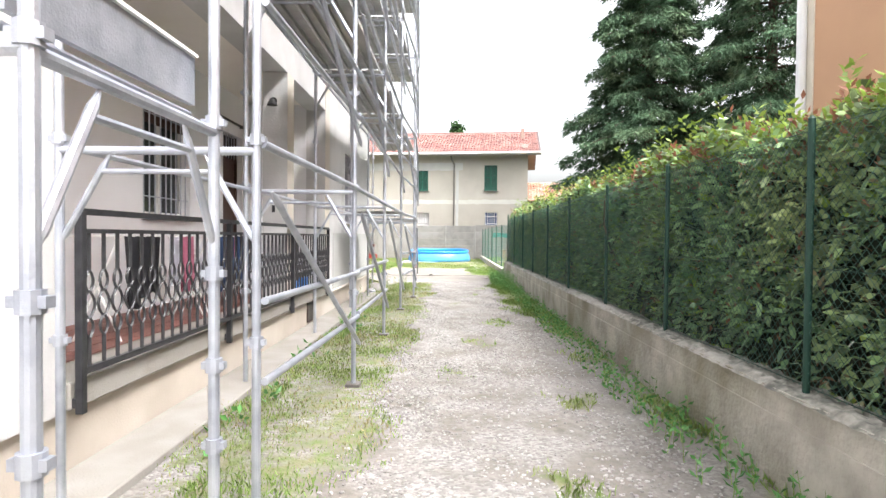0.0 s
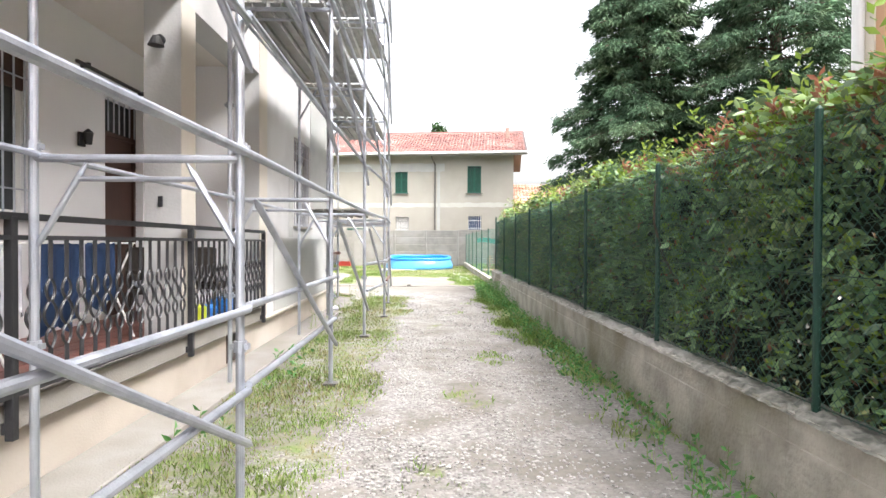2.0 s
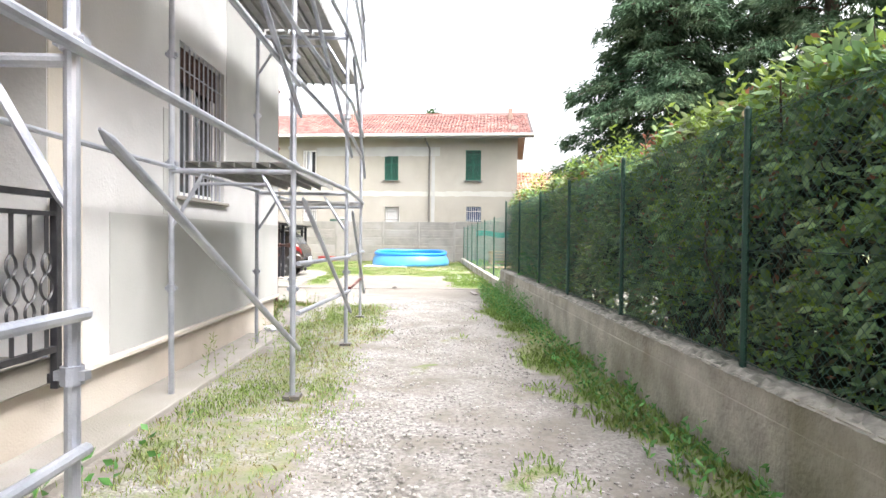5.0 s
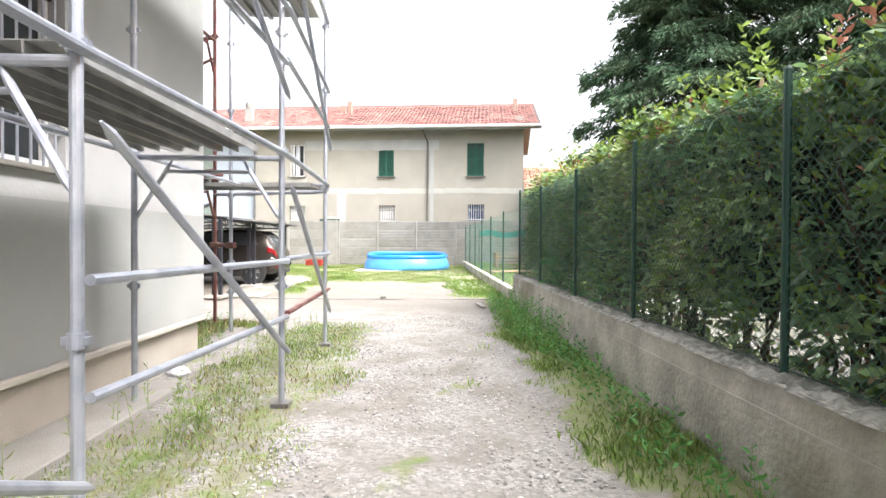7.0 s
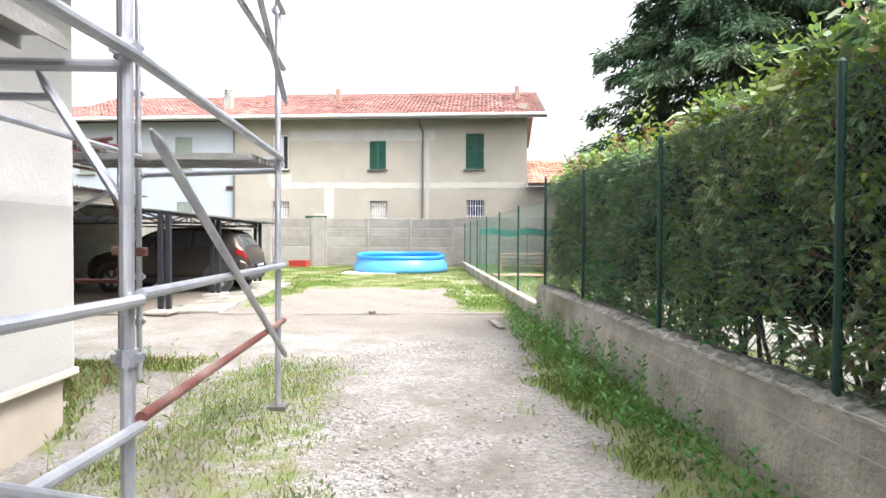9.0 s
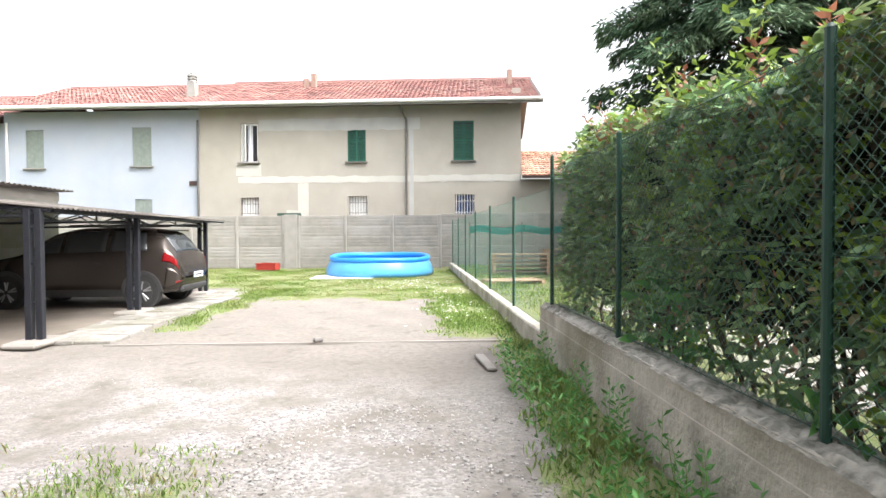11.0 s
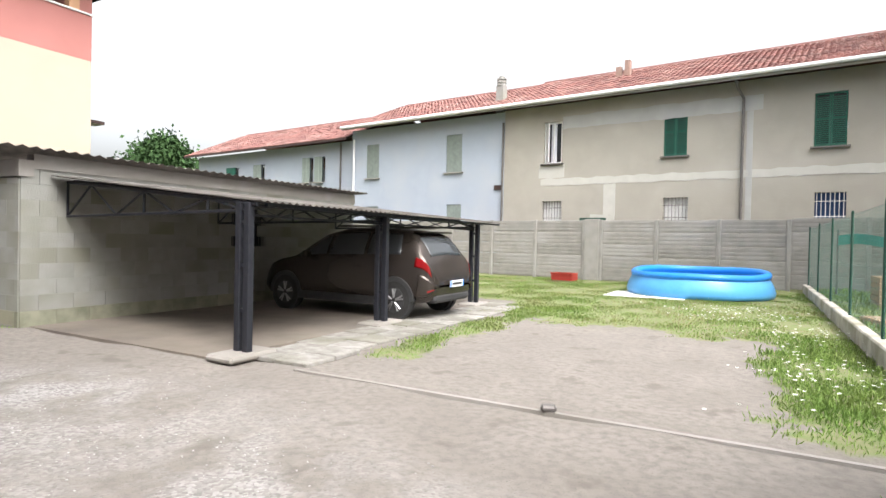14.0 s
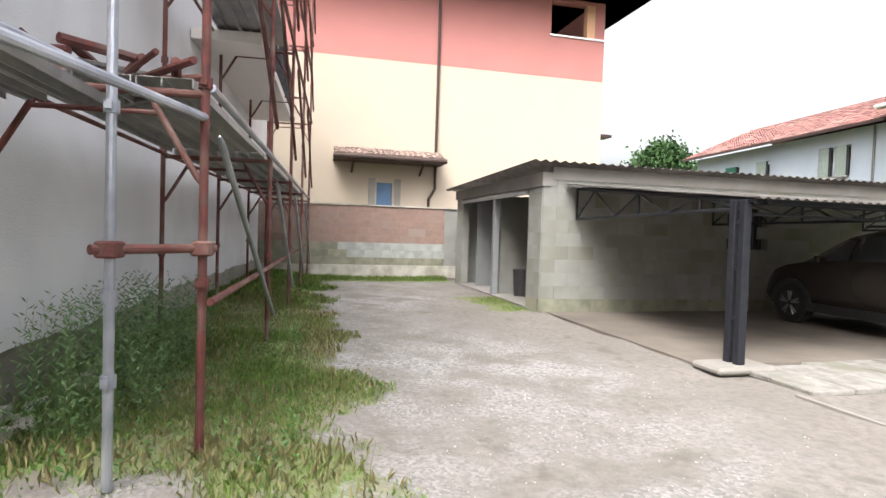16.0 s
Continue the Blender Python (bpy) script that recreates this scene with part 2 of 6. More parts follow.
def tube(bm, a, b, r, n=10, r2=None):
    a, b = Vector(a), Vector(b)
    d = b - a
    m = Matrix.Translation((a + b) / 2) @ d.to_track_quat("Z", "Y").to_matrix().to_4x4()
    bmesh.ops.create_cone(bm, cap_ends=True, segments=n, radius1=r, radius2=r if r2 is None else r2, depth=d.length, matrix=m)
    return bm


def path_tube(bm, pts, r, n=8):
    for a, b in zip(pts, pts[1:]):
        tube(bm, a, b, r, n)
    return bm


def B(*a, **k):
    return box(bmesh.new(), *a, **k)


def T(*a, **k):
    return tube(bmesh.new(), *a, **k)


def part(name, bm, material, parent=None, label="", kind="", smooth=False, m=None):
    me = bpy.data.meshes.new(name)
    bm.to_mesh(me)
    bm.free()
    me.materials.append(material)
    if smooth:
        me.polygons.foreach_set("use_smooth", [True] * len(me.polygons))
    ob = new(name, me)
    if parent:
        ob.parent = parent
    if m is not None:
        ob.matrix_basis = m
    return tagged(ob, label, "", "", kind)


def thing(name, label, category, group="", m=None):
    ob = new(name)
    ob.empty_display_size = 0.1
    if m is not None:
        ob.matrix_basis = m
    return tagged(ob, label, category, group)


def piece(name, me, parent, m):
    ob = new(name, me)
    ob.parent = parent
    ob.matrix_basis = m
    return ob


def raw(name, verts, faces, material, parent=None, label="", kind="stuff", category="", smooth=False):
    me = bpy.data.meshes.new(name)
    me.from_pydata(verts, [], faces)
    me.materials.append(material)
    if smooth:
        me.polygons.foreach_set("use_smooth", [True] * len(me.polygons))
    ob = new(name, me)
    if parent:
        ob.parent = parent
    return tagged(ob, label, category, "", kind)


def cards(name, P, D, L, W, material, bend=0.3, seed=1, parent=None, label="", category="", kind="stuff", flat=0.0):
    """Folded leaves from each base P along D, long L and wide W; with flat they hold their faces to the sky and are oval."""
    rng = np.random.default_rng(seed)
    n = len(P)
    D = D / np.linalg.norm(D, axis=1)[:, None]
    R = rng.normal(size=(n, 3))
    if flat:
        R = R * (1 - flat) + np.array([0, 0, 1.0])
    S = np.cross(D, R)
    S /= np.linalg.norm(S, axis=1)[:, None] + 1e-9
    N = np.cross(D, S)
    L, W = np.broadcast_to(L, n)[:, None], np.broadcast_to(W, n)[:, None]
    mid = P + D * L * 0.5 + N * L * bend * 0.3
    if flat:
        droop = np.array([0, 0, -0.18]) * L
        side = [P + D * L * q + N * L * 0.06 for q in (0.3, 0.68)]
        V = np.stack([P, side[0] + S * W * 0.46, side[1] + S * W * 0.42 + droop * 0.4, P + D * L + droop, side[1] - S * W * 0.42 + droop * 0.4, side[0] - S * W * 0.46], 1).reshape(-1, 3)
        i = np.arange(n)[:, None] * 6
        F = np.concatenate([i + [0, 1, 2], i + [0, 2, 3], i + [0, 3, 4], i + [0, 4, 5]], 1).reshape(-1, 3)
    else:
        V = np.stack([P, mid + S * W * 0.5, P + D * L, mid - S * W * 0.5], 1).reshape(-1, 3)
        i = np.arange(n)[:, None] * 4
        F = np.concatenate([i + [0, 1, 2], i + [0, 2, 3]], 1).reshape(-1, 3)
    me = bpy.data.meshes.new(name)
    me.vertices.add(len(V))
    me.vertices.foreach_set("co", V.ravel())
    me.loops.add(len(F) * 3)
    me.loops.foreach_set("vertex_index", F.ravel())
    me.polygons.add(len(F))
    me.polygons.foreach_set("loop_start", np.arange(len(F)) * 3)
    me.update()
    me.validate()
    me.materials.append(material)
    ob = new(name, me)
    if parent:
        ob.parent = parent
    return tagged(ob, label, category, "", kind)


def wall_with_holes(bm, axis, c0, c1, a0, a1, z0, z1, holes):
    """A wall slab between c0 and c1 on its thin axis, along a, with rectangular holes (a, a, z, z)."""
    cuts = sorted({a0, a1, *(h[0] for h in holes), *(h[1] for h in holes)})
    for p, q in zip(cuts, cuts[1:]):
        hs = sorted((h[2], h[3]) for h in holes if h[0] < (p + q) / 2 < h[1])
        z = z0
        for lo, hi in hs + [(z1, z1)]:
            if lo > z + 1e-4:
                box(bm, *((c0, c1, p, q) if axis == "x" else (p, q, c0, c1)), z, lo)
            z = max(z, hi)
    bmesh.ops.remove_doubles(bm, verts=bm.verts[:], dist=1e-4)
    return bm


# ---- ground ----
def fade(v, a, b):
    return np.clip((v - a) / (b - a), 0, 1)


def areas(x, y):
    """How much grass, gravel and bare earth lie at a place."""
    w = 0.09 * np.sin(x * 3.1 + y * 1.7) + 0.08 * np.sin(y * 2.9 - x * 2.2) + 0.06 * np.sin(y * 7.1 + x * 7) + 0.05 * np.sin(y * 13.7 - x * 11)
    verge = fade(x + w, -0.45, -0.25) * fade(-(x + w), -1.12, -0.85) * fade(y, -6, -5) * fade(-y, -19.3, -18.4)
    lo = 3.38 - 0.62 * fade(y, 8.5, 13.0) + 0.32 * fade(y, 19.3, 20.3)
    right = fade(x + w, lo, lo + 0.3) * fade(-x, -3.75, -3.6) * fade(-y, -29, -28.5)
    tuft = fade(np.sin(x * 3.3 + y * 0.9) * np.sin(y * 1.9 - x) + 0.3 * np.sin(x * 11) * np.sin(y * 9), 0.66, 0.95) * fade(x, 1.3, 1.6) * fade(-y, -18, -15) * 0.55
    right = np.maximum(right, fade(x + w * 1.5, 2.3, 2.6) * fade(-x, -3.75, -3.6) * fade(y + w, 22.9, 23.1))
    lawn = fade(y + w * 3 + 0.12 * x, 28.0, 28.5) * fade(x + 0.3 * y * 0 + w, -2.7, -2.4) + fade(y + w, 30.9, 31.3)
    lawn *= fade(-x, -60, -50)
    end = fade(y, 16.0, 16.3) * fade(-(y + w * 1.5) + 0.0 * x, -19.1, -18.7) * fade(-(x + w), 0.6, 1.0) * fade(x, -14.2, -14)
    far = fade(-x, 12.6, 13.0) * fade(y, 10, 11) * fade(-y, -22.6, -22.4) * 0.8
    strip = fade(x + w, -2.1, -1.9) * fade(-(x + w), 1.3, 1.5) * fade(y, 23.6, 24) * 0.8
    garden = fade(x, 4.0, 4.1)
    door = fade(x + w, -9.5, -9.1) * fade(-(x + w), 7.2, 7.5) * fade(y + w, 21.6, 21.9) * fade(-y, -22.62, -22.55) * 0.8
    grass = np.clip(np.maximum.reduce([tuft, verge * 0.5, right * 0.9, lawn, end * 0.9, far, strip, garden, door]), 0, 1)
    gravel = fade(-y - 0.6 * np.sin(x * 0.7), -21.8, -20.6) * (0.75 + 0.25 * np.sin(x * 1.3 + 0.4))
    return grass, gravel


def spaced(a, b, s, far=600):
    mid = np.arange(a, b + 1e-6, s)
    out = [a - s * 3 ** k for k in range(8, 0, -1) if s * 3 ** k < far] 
    return np.array(out + list(mid) + [b + s * 3 ** k for k in range(1, 9) if s * 3 ** k < far])


gx, gy = spaced(-18, 9, 0.12), spaced(-3, 41, 0.14)
X, Y = np.meshgrid(gx, gy)
H = 0.012 * np.sin(X * 2.1 + 1) * np.sin(Y * 1.3) + 0.008 * np.sin(X * 5 + Y * 3.3) - 0.02
gr, gv = areas(X, Y)
near = (X > -18) & (X < 9) & (Y > -3) & (Y < 41)
H = np.where(near, H + gr * 0.02 + 0.12 * fade(-X, 0.3, 0.9) * fade(Y, 16.5, 16.6) * fade(-Y, -18.9, -18.0), -0.03)
V = np.stack([X, Y, H], -1).reshape(-1, 3)
ny, nx = X.shape
idx = np.arange(ny * nx).reshape(ny, nx)
F = np.stack([idx[:-1, :-1], idx[:-1, 1:], idx[1:, 1:], idx[1:, :-1]], -1).reshape(-1, 4)
me = bpy.data.meshes.new("ground")
me.vertices.add(len(V))
me.vertices.foreach_set("co", V.ravel())
me.loops.add(len(F) * 4)
me.loops.foreach_set("vertex_index", F.ravel())
me.polygons.add(len(F))
me.polygons.foreach_set("loop_start", np.arange(len(F)) * 4)
for nm, arr in (("grassy", gr), ("gravelly", gv)):
    at = me.attributes.new(nm, "FLOAT", "POINT")
    at.data.foreach_set("value", arr.ravel().astype(np.float32))
me.update()
me.polygons.foreach_set("use_smooth", [True] * len(me.polygons))


def ground_material():
    m = bpy.data.materials.new("gravel_and_turf")
    m.use_nodes = True
    n, l = m.node_tree.nodes, m.node_tree.links
    b = n["Principled BSDF"]
    tc = n.new("ShaderNodeTexCoord")

    def nz(s, d=5):
        t = n.new("ShaderNodeTexNoise")
        t.inputs["Scale"].default_value, t.inputs["Detail"].default_value = s, d
        l.new(tc.outputs["Object"], t.inputs["Vector"])
        return t.outputs[0]

    def mr(src, lo, hi, o0=0.0, o1=1.0):
        r = n.new("ShaderNodeMapRange")
        for i, v in enumerate((lo, hi, o0, o1)):
            r.inputs[i + 1].default_value = v
        l.new(src, r.inputs[0])
        return r.outputs[0]

    def mx(f, a, c, mode="MIX"):
        x = n.new("ShaderNodeMix")
        x.data_type, x.blend_type = "RGBA", mode
        for s, v in ((0, f), (6, a), (7, c)):
            if hasattr(v, "links"):
                l.new(v, x.inputs[s])
            else:
                x.inputs[s].default_value = (*v, 1) if isinstance(v, tuple) else v
        return x.outputs[2]

    def math_(op, a, c):
        x = n.new("ShaderNodeMath")
        x.operation = op
        for s, v in ((0, a), (1, c)):
            if hasattr(v, "links"):
                l.new(v, x.inputs[s])
            else:
                x.inputs[s].default_value = v
        return x.outputs[0]

    vor = n.new("ShaderNodeTexVoronoi")
    vor.inputs["Scale"].default_value = 42
    l.new(tc.outputs["Object"], vor.inputs["Vector"])
    sep = n.new("ShaderNodeSeparateColor")
    l.new(vor.outputs["Color"], sep.inputs[0])
    dirt = mx(mr(nz(1.1), 0.35, 0.65), (0.215, 0.196, 0.177), (0.18, 0.163, 0.146))
    dirt = mx(mr(nz(14), 0.4, 0.7), dirt, (0.15, 0.137, 0.125))
    dirt = mx(mr(nz(2.6, 9), 0.60, 0.68, 0.0, 0.7), dirt, (0.125, 0.112, 0.098))
    dirt = mx(mr(nz(85, 2), 0.60, 0.72, 0.0, 0.8), dirt, (0.10, 0.095, 0.09))
    stones = mx(sep.outputs[0], (0.165, 0.158, 0.153), (0.37, 0.355, 0.345))
    ag, av = n.new("ShaderNodeAttribute"), n.new("ShaderNodeAttribute")
    ag.attribute_name, av.attribute_name = "grassy", "gravelly"
    patchy = math_("MULTIPLY", av.outputs["Fac"], mr(nz(1.7), 0.38, 0.58))
    col = mx(patchy, dirt, stones)
    soil = mx(mr(nz(6), 0.35, 0.65), (0.13, 0.175, 0.058), (0.19, 0.18, 0.11))
    gmask = mr(math_("ADD", ag.outputs["Fac"], math_("MULTIPLY", math_("SUBTRACT", nz(5), 0.5), 1.2)), 0.35, 0.65)
    col = mx(gmask, col, soil)
    l.new(col, b.inputs["Base Color"])
    b.inputs["Roughness"].default_value = 0.95
    b.inputs["Specular IOR Level"].default_value = 0.2
    h = math_("ADD", math_("MULTIPLY", vor.outputs["Distance"], math_("MULTIPLY", patchy, -1.0)), math_("MULTIPLY", nz(30), 0.35))
    bp = n.new("ShaderNodeBump")
    bp.inputs["Strength"].default_value, bp.inputs["Distance"].default_value = 0.7, 0.02
    l.new(h, bp.inputs["Height"])
    l.new(bp.outputs[0], b.inputs["Normal"])
    return m


me.materials.append(ground_material())
tagged(new("ground", me), "gravel and beaten earth yard with grass verges", "ground", "", "structure")

# ---- own house: walls ----
WX, CY = -0.78, 16.6
bm = bmesh.new()
wall_with_holes(bm, "x", WX - 0.35, WX, -6, CY, 0.42, 9.2, [(3.7, 8.42, 0.42, 3.85), (8.76, 10.87, 0.42, 3.85), (12.85, 14.1, 1.80, 3.35), (12.85, 14.1, 4.9, 6.5), (5.0, 10.0, 4.6, 6.6)])
part("wall_front", bm, PLASTER, kind="structure", label="grey smoothed plaster house wall with a loggia")
bm = bmesh.new()
wall_with_holes(bm, "y", CY - 0.35, CY, -15.5, WX - 0.35, 0.66, 9.2, [(-9.2, -8.3, 2.2, 3.2), (-9.2, -8.3, 5.2, 6.2)])
EW = Matrix.Translation((WX - 0.35, CY, 0)) @ pose(0, 0, 0, 0, 0, -3.4) @ Matrix.Translation((0.35 - WX, -CY, 0))
part("wall_end", bm, PLASTER_END, kind="structure", label="grey plaster end wall", m=EW)
bm = bmesh.new()
wall_with_holes(bm, "x", WX - 0.35, WX - 0.05, -6, CY - 0.05, -0.1, 0.42, [(9.75, 10.35, 0.08, 0.40)])
part("wall_plinth", bm, PLINTH, kind="structure", label="cream plastered plinth")
bm = bmesh.new()
jr = random.Random(8)
jag = []
jz = 0.56
for i in range(120):
    jz += jr.uniform(-0.022, 0.022) + (0.52 - jz) * 0.12
    jag.append([bm.verts.new((WX - 0.352 - 0.12 * i, CY, jz)), bm.verts.new((WX - 0.352 - 0.12 * i, CY, 0.657))])
for a, b in zip(jag, jag[1:]):
    bm.faces.new((a[0], a[1], b[1], b[0]))
g = bmesh.ops.extrude_face_region(bm, geom=bm.faces[:])
for v in [q for q in g["geom"] if isinstance(q, bmesh.types.BMVert)]:
    v.co.y -= 0.036
bmesh.ops.recalc_face_normals(bm, faces=bm.faces[:])
part("plaster_edge", bm, PLASTER_END, kind="structure", label="ragged lower edge of the end wall plaster", m=EW)
part("wall_plinth", B(-15.5, WX - 0.352, CY - 0.35, CY - 0.04, -0.1, 0.657), mat("damp_grey_plinth", (0.36, 0.345, 0.31), (0.27, 0.26, 0.23), 2, 0.9, c3=(0.22, 0.215, 0.17), bump=0.4), kind="structure", label="grey beige plinth of the end wall", m=EW)
part("loggia_floor", B(-2.35, WX - 0.352, 3.5, 10.9, 0.44, 0.60), SLAB, kind="structure")
part("loggia_floor_edge", B(WX - 0.35, WX + 0.03, 3.7, 10.87, 0.425, 0.60, bev=0.01), SLAB, kind="structure", label="concrete loggia edge")
bm = bmesh.new()
wall_with_holes(bm, "x", -2.55, -2.2, 3.4, 11.2, 0.6, 3.95, [(7.2, 8.45, 1.75, 3.30), (9.65, 10.53, 0.6, 3.25), (4.4, 5.3, 0.6, 3.0)])
box(bm, -2.2, WX - 0.35, 3.4, 3.65, 0.6, 3.95)
box(bm, -2.2, WX - 0.35, 10.9, 11.2, 0.6, 3.95)
part("loggia_wall", bm, PLASTER_WHITE, kind="structure", label="white plaster loggia walls")
part("ceiling", B(-2.55, WX - 0.352, 3.4, 11.2, 3.95, 4.1), CEIL, kind="structure", label="cream loggia ceiling")
part("house_roof", B(-15.5, WX + 0.4, -6, CY + 0.4, 9.2, 9.4), SLAB, kind="structure")
bm = bmesh.new()
box(bm, -15.5, -15.2, -6, CY - 0.36, -0.1, 9.2)
box(bm, -15.2, WX - 0.36, -6, -5.7, -0.1, 9.2)
part("wall_back", bm, PLASTER, kind="structure")
for a in ((11.6, CY - 0.02, 0.46, 1.58), (12.5, 12.78, 1.60, 2.6), (14.16, CY - 0.02, 2.2, 4.4)):
    part("plaster_coat", B(WX, WX + 0.006, *a), PLASTER_DK, kind="structure", label="darker fresh plaster coat")
part("plaster_band", B(WX, WX + 0.005, 10.88, 11.25, 0.44, 4.4), PLASTER_CR, kind="structure", label="cream plaster band at the loggia corner")
part("plaster_band", B(WX, WX + 0.005, 8.43, 8.75, 0.62, 3.85), PLASTER_CR, kind="structure", label="cream plaster pillar face")
part("plinth_ledge", B(WX - 0.049, WX + 0.03, 10.9, CY + 0.02, 0.395, 0.45, bev=0.012), PLASTER_CR, kind="structure", label="rough stained plaster ledge over the plinth")
part("walkway", B(WX - 0.04, -0.36, -6, 15.2, -0.05, 0.035, bev=0.01), SLAB, kind="structure", label="pale concrete strip along the house")


def grille_window(name, y0, y1, z0, z1, x, group, frame_mat=WHITEP, bars=9, bar_mat=GALV, dark=WOODB, side=1, cat="window"):
    t = thing(name, "barred window with white frame", cat, group)
    part("glass", B(x - 0.16, x - 0.15, y0 + 0.05, y1 - 0.05, z0 + 0.05, z1 - 0.05), GLASS, t)
    bm = bmesh.new()
    for a, b in ((y0, y0 + 0.06), (y1 - 0.06, y1), ((y0 + y1) / 2 - 0.04, (y0 + y1) / 2 + 0.04)):
        box(bm, x - 0.18, x - 0.12, a, b, z0 + 0.06, z1 - 0.06)
    box(bm, x - 0.18, x - 0.12, y0, y1, z0, z0 + 0.06)
    box(bm, x - 0.18, x - 0.12, y0, y1, z1 - 0.06, z1)
    part("window_frame", bm, frame_mat, t)
    g = part("bars", T((x - 0.03, y0, z0 + 0.25), (x - 0.03, y1, z0 + 0.25), 0.008, 6), bar_mat, t)
    part("bar", T((x - 0.03, y0, z1 - 0.25), (x - 0.03, y1, z1 - 0.25), 0.008, 6), bar_mat, t)
    for i in range(bars):
        yy = y0 + (i + 0.5) * (y1 - y0) / bars
        part("bar", T((x - 0.03, yy, z0), (x - 0.03, yy, z1), 0.009, 6), bar_mat, t)
    part("roller_box", B(x - 0.115, x - 0.09, y0 + 0.001, y1 - 0.001, z1 - 0.35, z1), dark, t, "dark brown roller shutter")
    part("window_sill", B(x - 0.2, x + 0.05, y0 - 0.05, y1 + 0.05, z0 - 0.04, z0 - 0.002, bev=0.006), SLAB, t)
    return t


grille_window("window_1", 7.2, 8.45, 1.75, 3.30, -2.2, "barred windows")
grille_window("window_2", 12.85, 14.1, 1.80, 3.35, WX, "barred windows", bars=10)
grille_window("window_3", 12.85, 14.1, 4.9, 6.5, WX, "barred windows", bars=10)
d = thing("door_1", "dark brown entrance door with glazed grille above", "door")
part("panel", B(-2.38, -2.33, 9.70, 10.48, 0.6, 2.80), WOODB, d)
bm = bmesh.new()
box(bm, -2.4, -2.3, 9.65, 9.70, 0.6, 3.25)
box(bm, -2.4, -2.3, 10.48, 10.53, 0.6, 3.25)
box(bm, -2.4, -2.3, 9.70, 10.48, 2.80, 2.85)
part("door_frame", bm, WOODB, d)
part("glass", B(-2.37, -2.36, 9.70, 10.48, 2.85, 3.25), GLASS, d)
for i in range(7):
    part("bar", T((-2.28, 9.74 + i * 0.12, 2.85), (-2.28, 9.74 + i * 0.12, 3.25), 0.008, 6), GALV, d)
part("door_handle", T((-2.32, 9.78, 1.6), (-2.27, 9.78, 1.6), 0.015, 8), CHROME, d)
o = part("awning_rod", T((-2.12, 9.0, 3.42), (-2.12, 10.6, 3.42), 0.022, 8), IRON, label="black rolled awning rod over the entrance door")
o["category"] = "rod"
for y in (9.2, 10.4):
    part("bracket", B(-2.199, -2.10, y - 0.015, y + 0.015, 3.41, 3.46), IRON, o)
d = thing("door_2", "closed white balcony door in the loggia", "door")
part("panel", B(-2.38, -2.33, 4.4, 5.3, 0.6, 3.0), WHITEP, d)
t = thing("vent_grille", "rusty louvred basement vent in the plinth", "vent")
bm = bmesh.new()
for z in np.arange(0.09, 0.39, 0.028):
    box(bm, WX - 0.09, WX - 0.06, 9.79, 10.31, z, z + 0.012)
part("slats", bm, PIPEM, t)
bm = bmesh.new()
for a in ((9.75, 9.79, 0.06, 0.42), (10.31, 10.35, 0.06, 0.42), (9.79, 10.31, 0.06, 0.085), (9.79, 10.31, 0.385, 0.42)):
    box(bm, WX - 0.1, WX - 0.03, *a)
part("frame", bm, BROWNM, t)
part("backing", B(WX - 0.2, WX - 0.19, 9.76, 10.34, 0.08, 0.40), DARKIN, t)
t = thing("wall_lamp", "round black wall lamp in the loggia", "lamp")
part("base", T((-0.97, 8.418, 3.44), (-0.97, 8.39, 3.44), 0.05, 14), IRON, t)
part("shade", T((-0.97, 8.33, 3.36), (-0.97, 8.33, 3.45), 0.075, 14, 0.03), PLASTIC, t)
t = thing("wall_lantern", "small dark lantern beside the entrance door", "lamp")
part("base", B(-2.198, -2.17, 9.13, 9.23, 2.55, 2.70), IRON, t)
part("shade", T((-2.11, 9.18, 2.57), (-2.11, 9.18, 2.69), 0.035, 8, 0.05), IRON, t)
part("cap", T((-2.11, 9.18, 2.692), (-2.11, 9.18, 2.74), 0.06, 8, 0.01), IRON, t)
bm = bmesh.new()
bmesh.ops.create_icosphere(bm, subdivisions=2, radius=0.11)
for v in bm.verts:
    v.co = Vector((v.co.x * 1.1, v.co.y * 0.8, max(0, v.co.z * 0.45 + 0.05 + 0.02 * math.sin(v.co.x * 40) * math.cos(v.co.y * 37))))
o = part("plastic_bag", bm, CLOTHW, label="crumpled white and pink plastic bag on the walkway", m=pose(-0.52, 15.3, 0.035))
o["category"] = "bag"
t = thing("intercom", "small black intercom box on the pillar", "intercom")
part("body", B(-0.99, -0.95, 8.40, 8.418, 1.85, 1.95), IRON, t)

# ---- balcony railing ----
RX = -0.71
rail = thing("balcony_railing", "black wrought iron balcony railing with curled bars", "railing", m=pose(RX, 3.75, 0.0))
y1 = 7.1
for z, h in ((1.655, 0.02), (1.535, 0.014), (0.66, 0.02)):
    part("rail", B(-0.02, 0.02, 0, y1, z - h, z + h), IRON, rail)
for y in (0.0, 2.37, 4.73, y1):
    part("post", B(-0.025, 0.025, y - 0.025, y + 0.025, 0.40, 1.655, bev=0.004), IRON, rail)
    part("bracket", B(-0.075, -0.02, y - 0.03, y + 0.03, 0.44, 0.50), IRON, rail)


